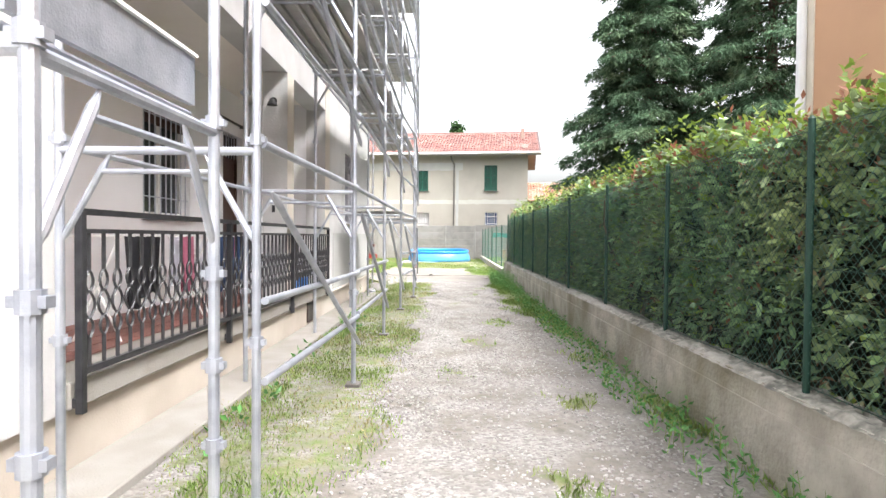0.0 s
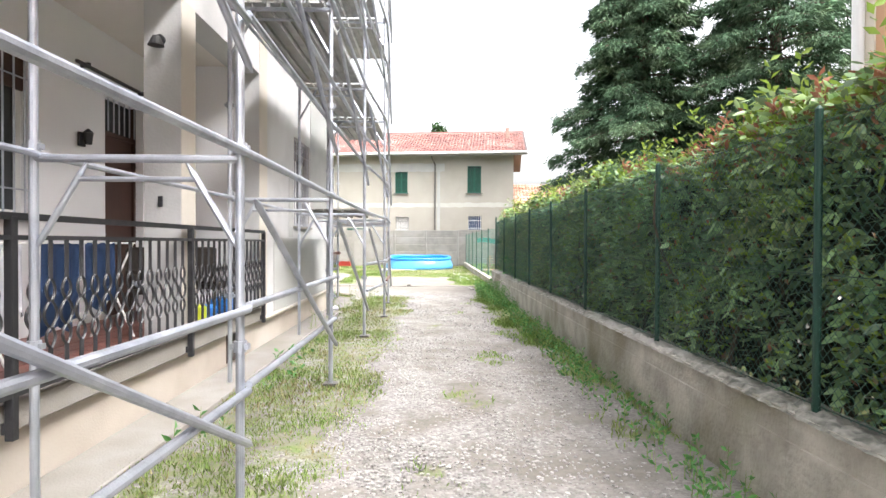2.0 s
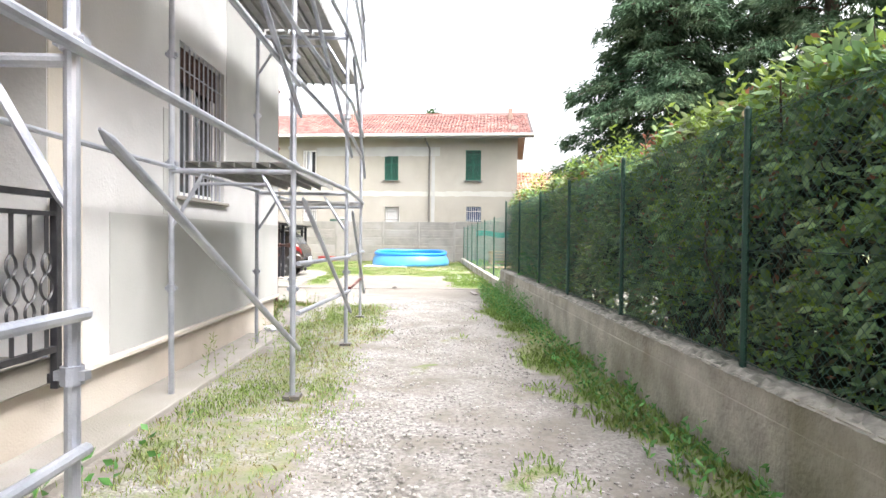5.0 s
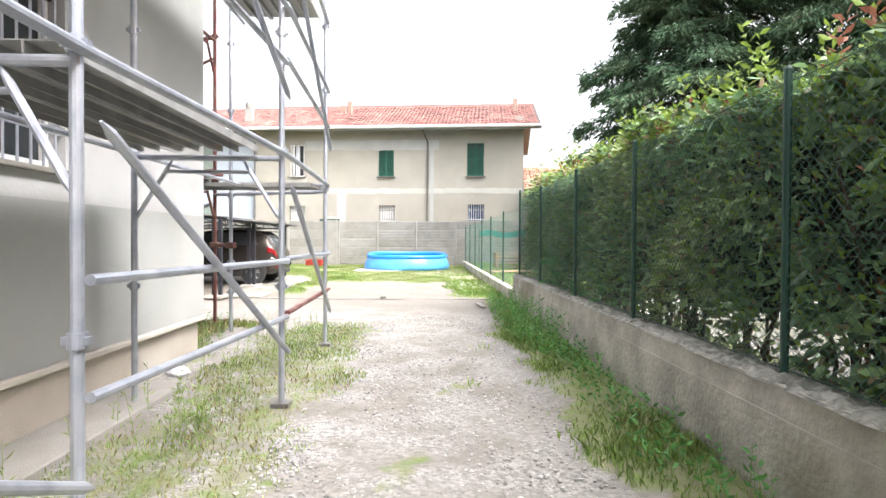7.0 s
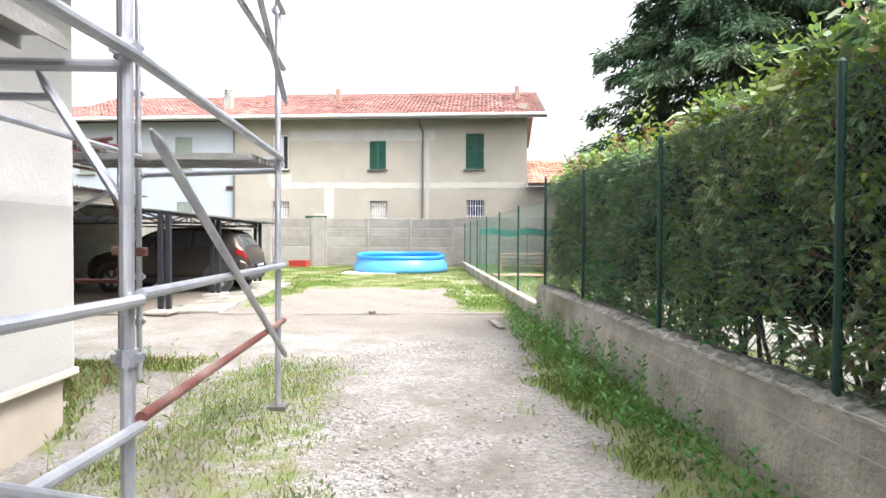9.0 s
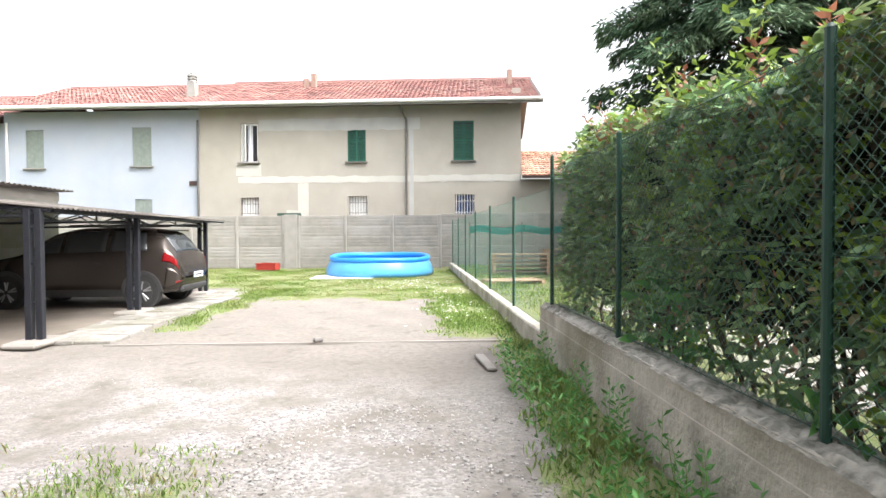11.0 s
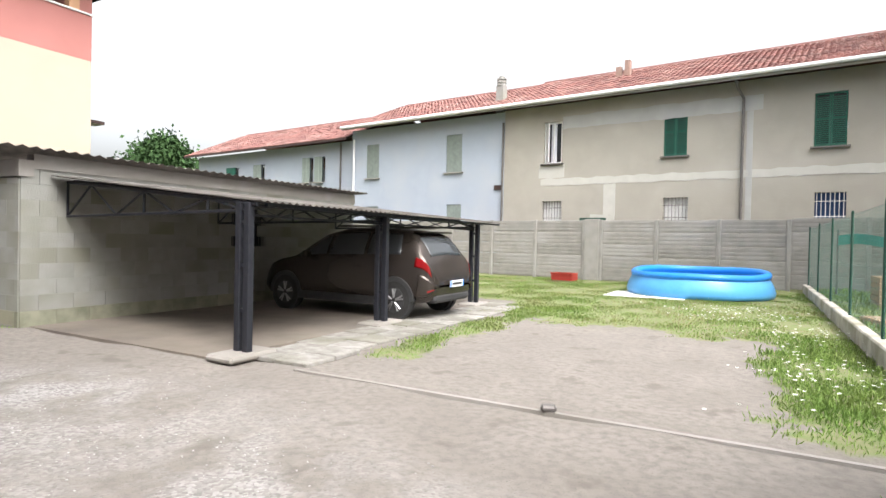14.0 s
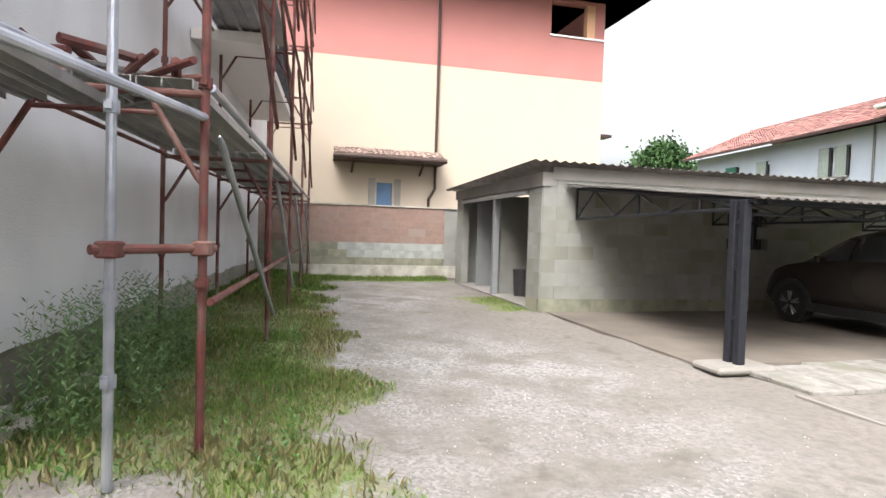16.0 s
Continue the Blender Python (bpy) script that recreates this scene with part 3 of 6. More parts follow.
def curly(w=0.125):
    """Two thin rods that swing apart and meet, joined at the ends."""
    bm = bmesh.new()
    z = np.concatenate([[0.67], np.linspace(0.86, 1.285, 28), [1.525]])
    rings = []
    for s in (-1, 1):
        mine = []
        for q in z:
            a = 0.007
            for lo, hi, am in ((0.86, 0.985, 0.034), (0.985, 1.15, 0.052), (1.15, 1.285, 0.034)):
                if lo < q < hi:
                    a += am * math.sin(math.pi * (q - lo) / (hi - lo)) ** 0.8
            mine.append([bm.verts.new((0.011 * cx, s * a + 0.010 * cy, q)) for cx, cy in ((1, 0), (0, 1), (-1, 0), (0, -1))])
        for p, q in zip(mine, mine[1:]):
            for g in range(4):
                bm.faces.new((p[g], p[(g + 1) % 4], q[(g + 1) % 4], q[g]))
        rings.append(mine)
    for e in (0, -1):
        bm.faces.new((rings[0][e][0], rings[0][e][1], rings[1][e][1], rings[1][e][0]))
    me = bpy.data.meshes.new("curled_bar")
    bm.to_mesh(me)
    bm.free()
    me.materials.append(IRON)
    return me


cm = curly()
for i in range(46):
    y = 0.08 + i * 0.154
    if min(abs(y - q) for q in (0, 2.37, 4.73, y1)) > 0.04:
        piece("curled_bar", cm, rail, pose(0, y, 0))

# ---- things on the balcony ----
def hanging(name, label, material, y, w, z0, z1, x, seed):
    rng = random.Random(seed)
    bm = bmesh.new()
    n, k = 14, 8
    g = []
    for j in range(k + 1):
        for i in range(n + 1):
            u, v = i / n, j / k
            g.append(bm.verts.new((x + 0.03 * math.sin(u * 14 + seed) * (0.3 + v), y + (u - 0.5) * w * (1 - 0.12 * v), z1 - v * (z1 - z0) * (1 - 0.08 * math.sin(u * 9 + seed)))))
    for j in range(k):
        for i in range(n):
            a = j * (n + 1) + i
            bm.faces.new((g[a], g[a + 1], g[a + n + 2], g[a + n + 1]))
    r = bmesh.ops.solidify(bm, geom=bm.faces[:], thickness=0.012)
    ob = part(name, bm, material, label=label, smooth=True)
    ob["category"] = "laundry"
    return ob


rack = thing("clothes_airer", "white wire clothes airer on the balcony", "clothes airer", "clothes airers")
for x in (-1.22, -1.34, -1.46, -1.58):
    part("wire", T((x, 5.0, 1.5), (x, 6.6, 1.5), 0.005, 6), WHITEP, rack)
for y in (5.0, 6.6):
    part("end_bar", T((-1.18, y, 1.5), (-1.62, y, 1.5), 0.009, 6), WHITEP, rack)
    part("leg", T((-1.2, y, 1.5), (-1.6, y, 0.61), 0.011, 6), WHITEP, rack)
    part("leg", T((-1.6, y + 0.02, 1.5), (-1.2, y + 0.02, 0.61), 0.011, 6), WHITEP, rack)
copy_thing(rack, pose(0, 1.75, 0))
hanging("trousers", "black trousers hung over the airer", CLOTHB, 5.30, 0.42, 0.9, 1.50, -1.22, 1)
hanging("jumper", "black jumper hung on the airer", CLOTHB, 5.78, 0.36, 0.95, 1.505, -1.34, 4)
hanging("shirt", "pink and white shirt on the airer", CLOTHP, 6.28, 0.30, 0.95, 1.50, -1.22, 2)
hanging("towel", "white towel hung on the airer", CLOTHW, 6.50, 0.26, 1.0, 1.50, -1.46, 3)
hanging("vest", "white vest hung on the second airer", CLOTHW, 6.95, 0.28, 1.0, 1.50, -1.34, 8)
hanging("jeans", "navy blue jeans hung on the airer", CLOTHN, 7.35, 0.45, 0.85, 1.50, -1.22, 5)
hanging("sweatshirt", "navy blue sweatshirt hung on the airer", CLOTHN, 7.85, 0.42, 0.95, 1.505, -1.22, 6)
hanging("tea_towel", "pale pink cloth hung on the airer", CLOTHP, 8.15, 0.2, 1.2, 1.50, -1.46, 7)
ch = thing("rattan_armchair", "dark rattan armchair on the loggia floor", "armchair", "rattan chairs", m=pose(-1.5, 9.6, 0.60))
part("seat", B(-0.28, 0.28, -0.28, 0.28, 0.32, 0.40, bev=0.02), RATTAN, ch)
part("backrest", B(-0.30, -0.24, -0.28, 0.28, 0.40, 0.85, bev=0.02), RATTAN, ch)
for s in (-1, 1):
    part("armrest", B(-0.28, 0.28, s * 0.28 - 0.03, s * 0.28 + 0.03, 0.55, 0.60, bev=0.01), RATTAN, ch)
    for x in (-0.25, 0.25):
        part("leg", T((x, s * 0.25, 0), (x, s * 0.25, 0.55), 0.018, 8), RATTAN, ch)
part("cushion", B(-0.24, 0.26, -0.24, 0.24, 0.40, 0.47, bev=0.03), CLOTHW, ch, "white seat cushion")
copy_thing(ch, pose(-1.35, 10.35, 0.60, 0, 0, 90))
b = part("toy_tub", B(-1.2, -0.95, 9.15, 9.5, 0.60, 0.80, bev=0.03), YGREEN, label="yellow green plastic toy tub by the railing")
b["category"] = "toy tub"
for i, (y, h) in enumerate(((9.75, 0.16), (10.35, 0.2))):
    b = part("toy_box", B(-1.22, -0.98, y - 0.13, y + 0.13, 0.60, 0.60 + h, bev=0.03), BPLAST, label="bright blue plastic toy box on the loggia floor")
    b["category"], b["group"] = "toy box", "blue toy boxes"

# ---- scaffolds ----
R = 0.024


def brace_tube(p, q, r, n):
    """A tube whose two ends are pressed flat and narrow."""
    p, q = Vector(p), Vector(q)
    d = (q - p).normalized() * 0.07
    bm = tube(bmesh.new(), p + d, q - d, r, n)
    tube(bm, p + d, p, r, n, 0.006)
    tube(bm, q - d, q, r, n, 0.006)
    return bm


def coupler(par, p, m_=GALV):
    bm = bmesh.new()
    tube(bm, (p[0], p[1], p[2] - 0.03), (p[0], p[1], p[2] + 0.03), R + 0.012, 10)
    box(bm, p[0] - 0.05, p[0] + 0.05, p[1] - 0.018, p[1] + 0.018, p[2] - 0.015, p[2] + 0.015)
    part("coupler", bm, m_, par)


def frame_unit(par, a, b, z0, m_, h=2.0, post=True, feet=False):
    """A portal frame: two posts at a (inner) and b (outer), a transom and knee braces."""
    a, b = Vector((*a, 0)), Vector((*b, 0))
    up = Vector((0, 0, 1))
    if post:
        for p in (a, b):
            part("post", T(p + up * (z0 + (0.03 if feet else 0)), p + up * (z0 + h), R, 12), m_, par)
            coupler(par, p + up * (z0 + h + 0.02), m_)
            coupler(par, p + up * (z0 + 0.95), m_)
    u = (b - a).normalized()
    w = (b - a).length
    t = z0 + h - 0.04
    part("transom", T(a + up * t, b + up * t, R * 0.95, 10), m_, par)
    part("transom", T(a + u * 0.2 * w + up * (t - 0.11), a + u * 0.8 * w + up * (t - 0.11), R * 0.6, 8), m_, par)
    part("knee_brace", brace_tube(a + u * 0.26 * w + up * (t - 0.02), a + up * (t - 0.5), R * 0.75, 8), m_, par)
    part("knee_brace", brace_tube(b - u * 0.26 * w + up * (t - 0.02), b + up * (t - 0.5), R * 0.75, 8), m_, par)


def deck(par, a0, a1, c0, c1, z, along="y", m_=DECK):
    """Steel planks between a0 and a1, side by side from c0 to c1."""
    n = 3
    w = (c1 - c0) / n
    for i in range(n):
        p, q = c0 + i * w + 0.01, c0 + (i + 1) * w - 0.01
        bm = bmesh.new()

        def bx(u0, u1, v0, v1, z0, z1):
            box(bm, *((u0, u1, v0, v1) if along == "y" else (v0, v1, u0, u1)), z0, z1)

        bx(p, q, a0, a1, z + 0.045, z + 0.05)
        for e in (p, q - 0.008, (p + q) / 2 - 0.02):
            bx(e, e + 0.008, a0, a1, z, z + 0.045)
        part("plank", bm, m_, par)


OX, IX = 0.55, -0.50
ys = [3.26, 6.0, 8.95, 12.05, 14.5, 17.08]
oxs = [0.55, 0.60, 0.56, 0.54, 0.65, 0.53]
sc = thing("scaffold", "galvanised steel frame scaffold along the house front", "scaffold")
for i, y in enumerate(ys):
    ox = oxs[i]
    for k in range(5):
        if i == 5:
            part("post", T((ox, y, 2.0 * k), (ox, y, 2.0 * k + 2.0), R, 12), GALV, sc)
            coupler(sc, (ox, y, 2.0 * k + 1.17))
            coupler(sc, (ox, y, 2.0 * k + 1.95))
            continue
        frame_unit(sc, (IX, y), (ox, y), 2.0 * k, GALV, feet=k == 0)
    for x in (IX, ox) if i < 5 else (ox,):
        part("base_plate", B(x - 0.07, x + 0.07, y - 0.07, y + 0.07, 0.0, 0.03), PIPEM, sc)
for i, (p, q) in enumerate(zip(ys, ys[1:])):
    oa, ob_ = oxs[i], oxs[i + 1]
    for k in range(5):
        z = 2.0 * k
        part("ledger", T((oa + 0.03, p, z + 2.0), (ob_ + 0.03, q, z + 2.0), R, 10), GALV, sc)
        part("ledger", T((IX + 0.03, p, z + 1.98), (IX + 0.03, q, z + 1.98), R * 0.8, 8), GALV, sc)
        if k or i != 2:
            part("guard_rail", T((oa + 0.045, p, z + 1.17), (ob_ + 0.045, q, z + 1.15), R * 0.9, 10), GALV, sc)
            red = i == 4 and k == 0
            part("guard_rail", T((oa + 0.045, p, z + 0.74), (ob_ + 0.045, q, z + 0.71), R * 0.9, 10), REDTUBE if red else GALV, sc, "rust red rail" if red else "")
        part("brace", brace_tube((oa + 0.07, p + 0.03, z + 1.75), (ob_ + 0.07, q - 0.02, z + 0.42), R * 0.9, 10), GALV, sc)
        if k >= 1 or i == 3 or i == 4:
            if not (k == 0 and i == 4):
                deck(sc, p + 0.04, q - 0.04, IX + 0.08, OX - 0.06, z + 2.0)
st = thing("scaffold_gate_frame", "galvanised scaffold frame with toe board and deck", "scaffold")
part("post", T((OX, 1.64, 0), (OX, 1.64, 5), R, 12), GALV, st)
part("post", T((OX, 2.72, 0), (OX, 2.72, 5), R, 12), GALV, st)
part("post", T((IX, 1.64, 0), (IX, 1.64, 5), R, 12), GALV, st)
frame_unit(st, (OX, 1.64), (OX, 2.72), 0, GALV, post=False)
part("transom", T((IX, 1.64, 1.97), (OX, 1.64, 1.97), R, 10), GALV, st)
part("toe_board", B(OX - 0.10, OX - 0.075, 1.66, 2.70, 2.07, 2.27), GALV, st, "galvanised toe board")
part("toe_board_lip", B(OX - 0.11, OX - 0.06, 1.66, 2.70, 2.272, 2.285), WHITEP, st)
for z in (2.0, 2.035):
    part("deck_edge", T((OX - 0.1, 1.66, z), (OX - 0.1, 2.70, z), 0.013, 8), GALV, st)
for y in (1.64, 2.72):
    for z in (0.6, 1.35, 2.0, 0.95):
        coupler(st, (OX, y, z))

# end scaffold, red oxide tubes
se = thing("scaffold", "rust red steel scaffold along the end wall", "scaffold")
xs = [0.0, -3.12, -6.0, -9.1, -12.2]
EYO, EYI = 0.0, -1.07
se.matrix_basis = pose(-1.15, 17.95, 0.1, 0, 0, -3.4)
for i, x in enumerate(xs):
    for k in range(5):
        frame_unit(se, (x, EYI), (x, EYO), 2.0 * k, REDTUBE, feet=k == 0)
for i, (p, q) in enumerate(zip(xs, xs[1:])):
    for k in range(5):
        z = 2.0 * k
        part("ledger", T((p, EYO + 0.03, z + 2.0), (q, EYO + 0.03, z + 2.0), R, 8), GALV if k == 0 else REDTUBE, se)
        part("ledger", T((p, EYI + 0.03, z + 1.98), (q, EYI + 0.03, z + 1.98), R * 0.8, 8), REDTUBE, se)
        part("guard_rail", T((p, EYO + 0.045, z + (0.85 if k == 0 else 3.0)), (q, EYO + 0.045, z + (0.85 if k == 0 else 3.0)), R * 0.9, 8), REDTUBE, se)
        part("brace", brace_tube((p - 0.03, EYO + 0.07, z + 1.75), (q + 0.02, EYO + 0.07, z + 0.3), R * 0.9, 8), GALV if k == 0 else REDTUBE, se)
        if k == 0 or (k == 1 and i == 1):
            deck(se, q + 0.04, p - 0.04, EYI + 0.08, EYO - 0.06, z + 2.0, along="x")
gp = Vector((0.36, -0.33, 0))
for k in range(5):
    part("post", T(gp + Vector((0, 0, 2.0 * k)), gp + Vector((0, 0, 2.0 * k + 2)), R, 12), GALV, se, "galvanised post" if k == 0 else "")
    for z in (0.52, 0.92, 1.8):
        coupler(se, gp + Vector((0, 0, 2 * k + z)), GALV)
part("tie_tube", T(gp + Vector((0.07, -0.06, 1.14)), (-0.06, 0.05, 1.14), R, 10), REDTUBE, se)
for p in (gp, Vector((0, 0, 0))):
    part("clamp", B(p[0] - 0.06, p[0] + 0.06, p[1] - 0.05, p[1] + 0.05, 1.10, 1.18, bev=0.01), REDTUBE, se)
part("ledger", T(gp + Vector((0, 0, 1.92)), (1.7, -0.55, 1.92), R, 10), GALV, se)
part("ledger", T((0, 0, 1.84), (1.65, -0.45, 1.84), R, 10), GALV, se)
deck(se, 0.05, 1.6, -1.0, -0.45, 1.86, along="x")
eb = thing("balcony", "concrete balcony slab with iron railing on the end wall", "balcony", m=EW)
part("slab", B(-12.6, -6.5, CY + 0.01, CY + 0.95, 3.95, 4.1), CEIL, eb)
part("rail", B(-12.6, -6.5, CY + 0.9, CY + 0.94, 5.0, 5.04), IRON, eb)
for i in range(40):
    part("baluster", T((-12.55 + 0.153 * i, CY + 0.92, 4.1), (-12.55 + 0.153 * i, CY + 0.92, 5.0), 0.009, 5), IRON, eb)
rb_ = random.Random(3)
for i in range(26):
    p = Vector((rb_.uniform(-1.9, -1.2), rb_.uniform(17.1, 17.8), 2.16 + 0.006 * i))
    d_ = Vector((rb_.uniform(-1, 1), rb_.uniform(-1, 1), rb_.uniform(-0.15, 0.25))).normalized() * rb_.uniform(0.08, 0.3)
    o = part("coupling", T(p - d_, p + d_, rb_.uniform(0.015, 0.03), 7), REDTUBE if i % 3 else PIPEM, label="rusty spare scaffold coupling lying on the deck")
    o["category"], o["group"] = "coupling", "couplings piled on the deck"

# ---- low wall, fence and hedge ----
bm = bmesh.new()
for y0 in np.arange(-6, 21.6, 2.0):
    box(bm, 3.60, 3.86, y0, min(y0 + 1.995, 21.88), -0.1, 0.595)
    box(bm, 3.588, 3.602, y0, min(y0 + 1.995, 21.87), -0.1, 0.43)
part("low_wall", bm, CONCRETE, kind="structure", label="rough stained concrete retaining wall")
rng = np.random.default_rng(4)


def rough_top(name, x0, x1, y0, y1, z, amp, seed, step=0.05):
    r = np.random.default_rng(seed)
    xs, ys_ = np.linspace(x0, x1, 7), np.arange(y0, y1, step)
    A, C = np.meshgrid(xs, ys_)
    Z = z + r.uniform(-amp, amp, A.shape)
    Z[:, 0] = Z[:, -1] = z - 0.03
    A = A + np.where((A > x0) & (A < x1), 0, r.uniform(-0.012, 0.012, A.shape))
    n = A.shape[1]
    v = np.stack([A, C, Z], -1).reshape(-1, 3)
    k = np.arange(A.size).reshape(A.shape)
    f = np.stack([k[:-1, :-1], k[:-1, 1:], k[1:, 1:], k[1:, :-1]], -1).reshape(-1, 4)
    return raw(name, v.tolist(), f.tolist(), CONC_TOP, None, "dark mossy rough wall top", "structure")


rough_top("wall_top", 3.585, 3.875, -6, 21.90, 0.612, 0.02, 5)
part("low_wall_far", B(3.60, 3.76, 21.9, 39.4, -0.1, 0.27, bev=0.02), CONCRETE, kind="structure", label="low concrete kerb wall under the fence")
garden = part("garden_ground", B(3.87, 40, -6, 44, -0.1, 0.12), mat("garden_soil", (0.10, 0.125, 0.045), (0.09, 0.085, 0.05), 2, 0.95, c3=(0.12, 0.14, 0.055), bump=0.8, fine=20), kind="structure", label="grassy garden soil behind the wall")

part("garden_path", B(5.4, 15, -2, 25.5, 0.121, 0.135), mat("pale_gravel_path", (0.30, 0.29, 0.27), (0.20, 0.19, 0.17), 5, 0.95, c3=(0.16, 0.17, 0.11), bump=0.6), kind="structure", label="pale gravel court behind the hedge")

FX = 3.72
posts = [-1.2, 1.2, 3.7, 5.95, 8.15, 10.65, 12.95, 15.2, 17.3, 19.6, 21.8, 24.4, 27.3, 30.2, 33.1, 36.0, 39.0]
fence = thing("mesh_fence", "dark green chain link fence on a low concrete wall", "fence")
for y in posts:
    z0, z1 = (0.6, 2.26 if y < 21.5 else 2.38) if y < 22 else (0.26, 2.07)
    bm = T((FX, y, z0), (FX, y, z1 - 0.02), 0.022, 10)
    tube(bm, (FX, y, z1 - 0.02), (FX, y, z1), 0.024, 10, 0.008)
    part("post", bm, FENCEG, fence)


def mesh_wires(y0, y1, z0, z1, pitch, r):
    """Diagonal wires both ways, each a three-sided rod."""
    V, F = [], []
    h = z1 - z0
    for s in (1, -1):
        for y in np.arange(y0 - h, y1 + h, pitch):
            a, b = (y, z0), (y + s * h, z1)
            lo, hi = sorted((a, b))
            if hi[0] < y0 or lo[0] > y1:
                continue

            def clip(p, q, lim, up):
                if (p[0] < lim) == up:
                    t = (lim - p[0]) / (q[0] - p[0])
                    return (lim, p[1] + t * (q[1] - p[1]))
                return p

            lo2, hi2 = clip(lo, hi, y0, True), clip(hi, lo, y1, False)
            k = len(V)
            for p in (lo2, hi2):
                for g in range(3):
                    an = g * 2.094
                    V.append((FX + s * 0.0022 + r * math.cos(an), p[0], p[1] + r * math.sin(an)))
            F += [(k, k + 1, k + 4, k + 3), (k + 1, k + 2, k + 5, k + 4), (k + 2, k, k + 3, k + 5)]
    return V, F


V1, F1 = mesh_wires(-1.2, 21.8, 0.63, 2.2, 0.06, 0.0020)
raw("wire_mesh", V1, F1, WIRE, fence, "green chain link wire")
V1, F1 = mesh_wires(21.8, 39.0, 0.29, 2.0, 0.1, 0.0011)
raw("wire_mesh", V1, F1, WIRE, fence, "green chain link wire")
for z in (0.64, 1.35, 2.17):
    part("tension_wire", T((FX, -1.2, z), (FX, 21.8, z), 0.003, 5), FENCEG, fence)
for z in (0.30, 1.15, 1.99):
    part("tension_wire", T((FX, 21.8, z), (FX, 39.0, z), 0.003, 5), FENCEG, fence)

hedge = thing("hedge", "tall dense green hedge with reddish new shoots behind the fence", "hedge", m=pose(0, 0, 0))
HX0, HX1, HY0, HY1 = 3.95, 4.95, 0.0, 21.9


def hedge_pts(n, seed, face=0.55):
    r = np.random.default_rng(seed)
    y = r.uniform(HY0, HY1, n)
    z = 0.35 + r.uniform(0, 1, n) ** 0.85 * 1.95
    top = 2.28 + 0.10 * np.sin(y * 1.3) + 0.07 * np.sin(y * 3.7 + 1)
    x = np.where(r.random(n) < face, HX0 - 0.08 + np.abs(r.normal(0, 0.10, n)), r.uniform(HX0, HX1, n))
    lump = np.sin(y * 2.7 + z * 3) * 0.5 + np.sin(y * 6.1 - z * 5) * 0.35 + np.sin(y * 11.3 + z * 9 + 2 * np.sin(z * 4)) * 0.35 + np.sin(y * 4.3 + 5) * np.sin(z * 6.7) * 0.4
    x += 0.15 * lump
    ontop = r.random(n) < 0.25
    z = np.where(ontop, top + r.normal(0, 0.07, n), np.minimum(z, top))
    x = np.where(ontop, r.uniform(HX0 - 0.1, HX1, n), x)
    # thinner low down, and open at the bottom towards the far end
    keep = (r.random(n) < np.clip((z - 0.2) / 0.9, 0.3, 1)) & (r.random(n) < np.where((y > 12) & (z < 1.15), np.clip(1.0 - (y - 12) * 0.05, 0.6, 1), 1))
    keep &= (x > 3.79) & ((lump < 0.3) | (r.random(n) < 0.22) | (z > 2.1))
    return np.stack([x, y, z], 1)[keep], r


P, r = hedge_pts(80000, 11)
D = r.normal(0, 0.55, P.shape) + np.array([-0.7, 0, 0.15])
cards("leaves", P, D, r.uniform(0.065, 0.125, len(P)), r.uniform(0.032, 0.052, len(P)), LEAF, seed=2, parent=hedge, flat=0.4)
P, r = hedge_pts(62000, 12, 0.85)
pick = (r.random(len(P)) < np.clip((P[:, 1] - 3) / 10, 0.12, 0.85) * (0.4 + 0.9 * (np.sin(P[:, 1] * 3.1) * np.sin(P[:, 2] * 4.2 + P[:, 1]) > 0))) | (P[:, 2] > 2.2)
P = P[pick]
D = r.normal(0, 0.5, P.shape) + np.array([-0.5, 0, 0.6])
cards("young_leaves", P, D, r.uniform(0.05, 0.10, len(P)), r.uniform(0.025, 0.04, len(P)), LEAFY, seed=3, parent=hedge, flat=0.4)
P, r = hedge_pts(26000, 13, 0.7)
pick = (r.random(len(P)) < np.where((P[:, 2] > 2.0) & (P[:, 1] < 9), 0.95, 0.15))
P = P[pick]
D = r.normal(0, 0.5, P.shape) + np.array([-0.4, 0, 0.7])
cards("red_leaves", P, D, r.uniform(0.05, 0.09, len(P)), r.uniform(0.022, 0.035, len(P)), LEAFR, seed=4, parent=hedge)
r = np.random.default_rng(14)
P, D = [], []
for i in range(230):
    y, x = r.uniform(HY0, HY1), r.uniform(HX0 - 0.05, HX1 - 0.3)
    h, lean = r.uniform(0.15, 0.55), r.normal(0, 0.15, 2)
    for k in range(14):
        t = k / 14
        P.append((x + lean[0] * t, y + lean[1] * t, 2.25 + h * t))
        a = k * 2.4
        D.append((math.cos(a), math.sin(a), 0.6))
cards("young_shoot", np.array(P), np.array(D), 0.085, 0.036, LEAFY, seed=5, parent=hedge)
P, D = [], []
for i in range(190):
    y, x = (r.uniform(HY0, 9.5) if i < 130 else r.uniform(9.5, HY1)), r.uniform(HX0 - 0.08, HX1 - 0.3)
    h, lean = r.uniform(0.1, 0.36), r.normal(0, 0.1, 2)
    for k in range(16):
        t = k / 16
        P.append((x + lean[0] * t, y + lean[1] * t, 2.2 + h * t))
        a = k * 2.4
        D.append((math.cos(a), math.sin(a), 0.7))
cards("red_shoot", np.array(P), np.array(D), 0.08, 0.032, LEAFR, seed=15, parent=hedge)
V, F = [], []


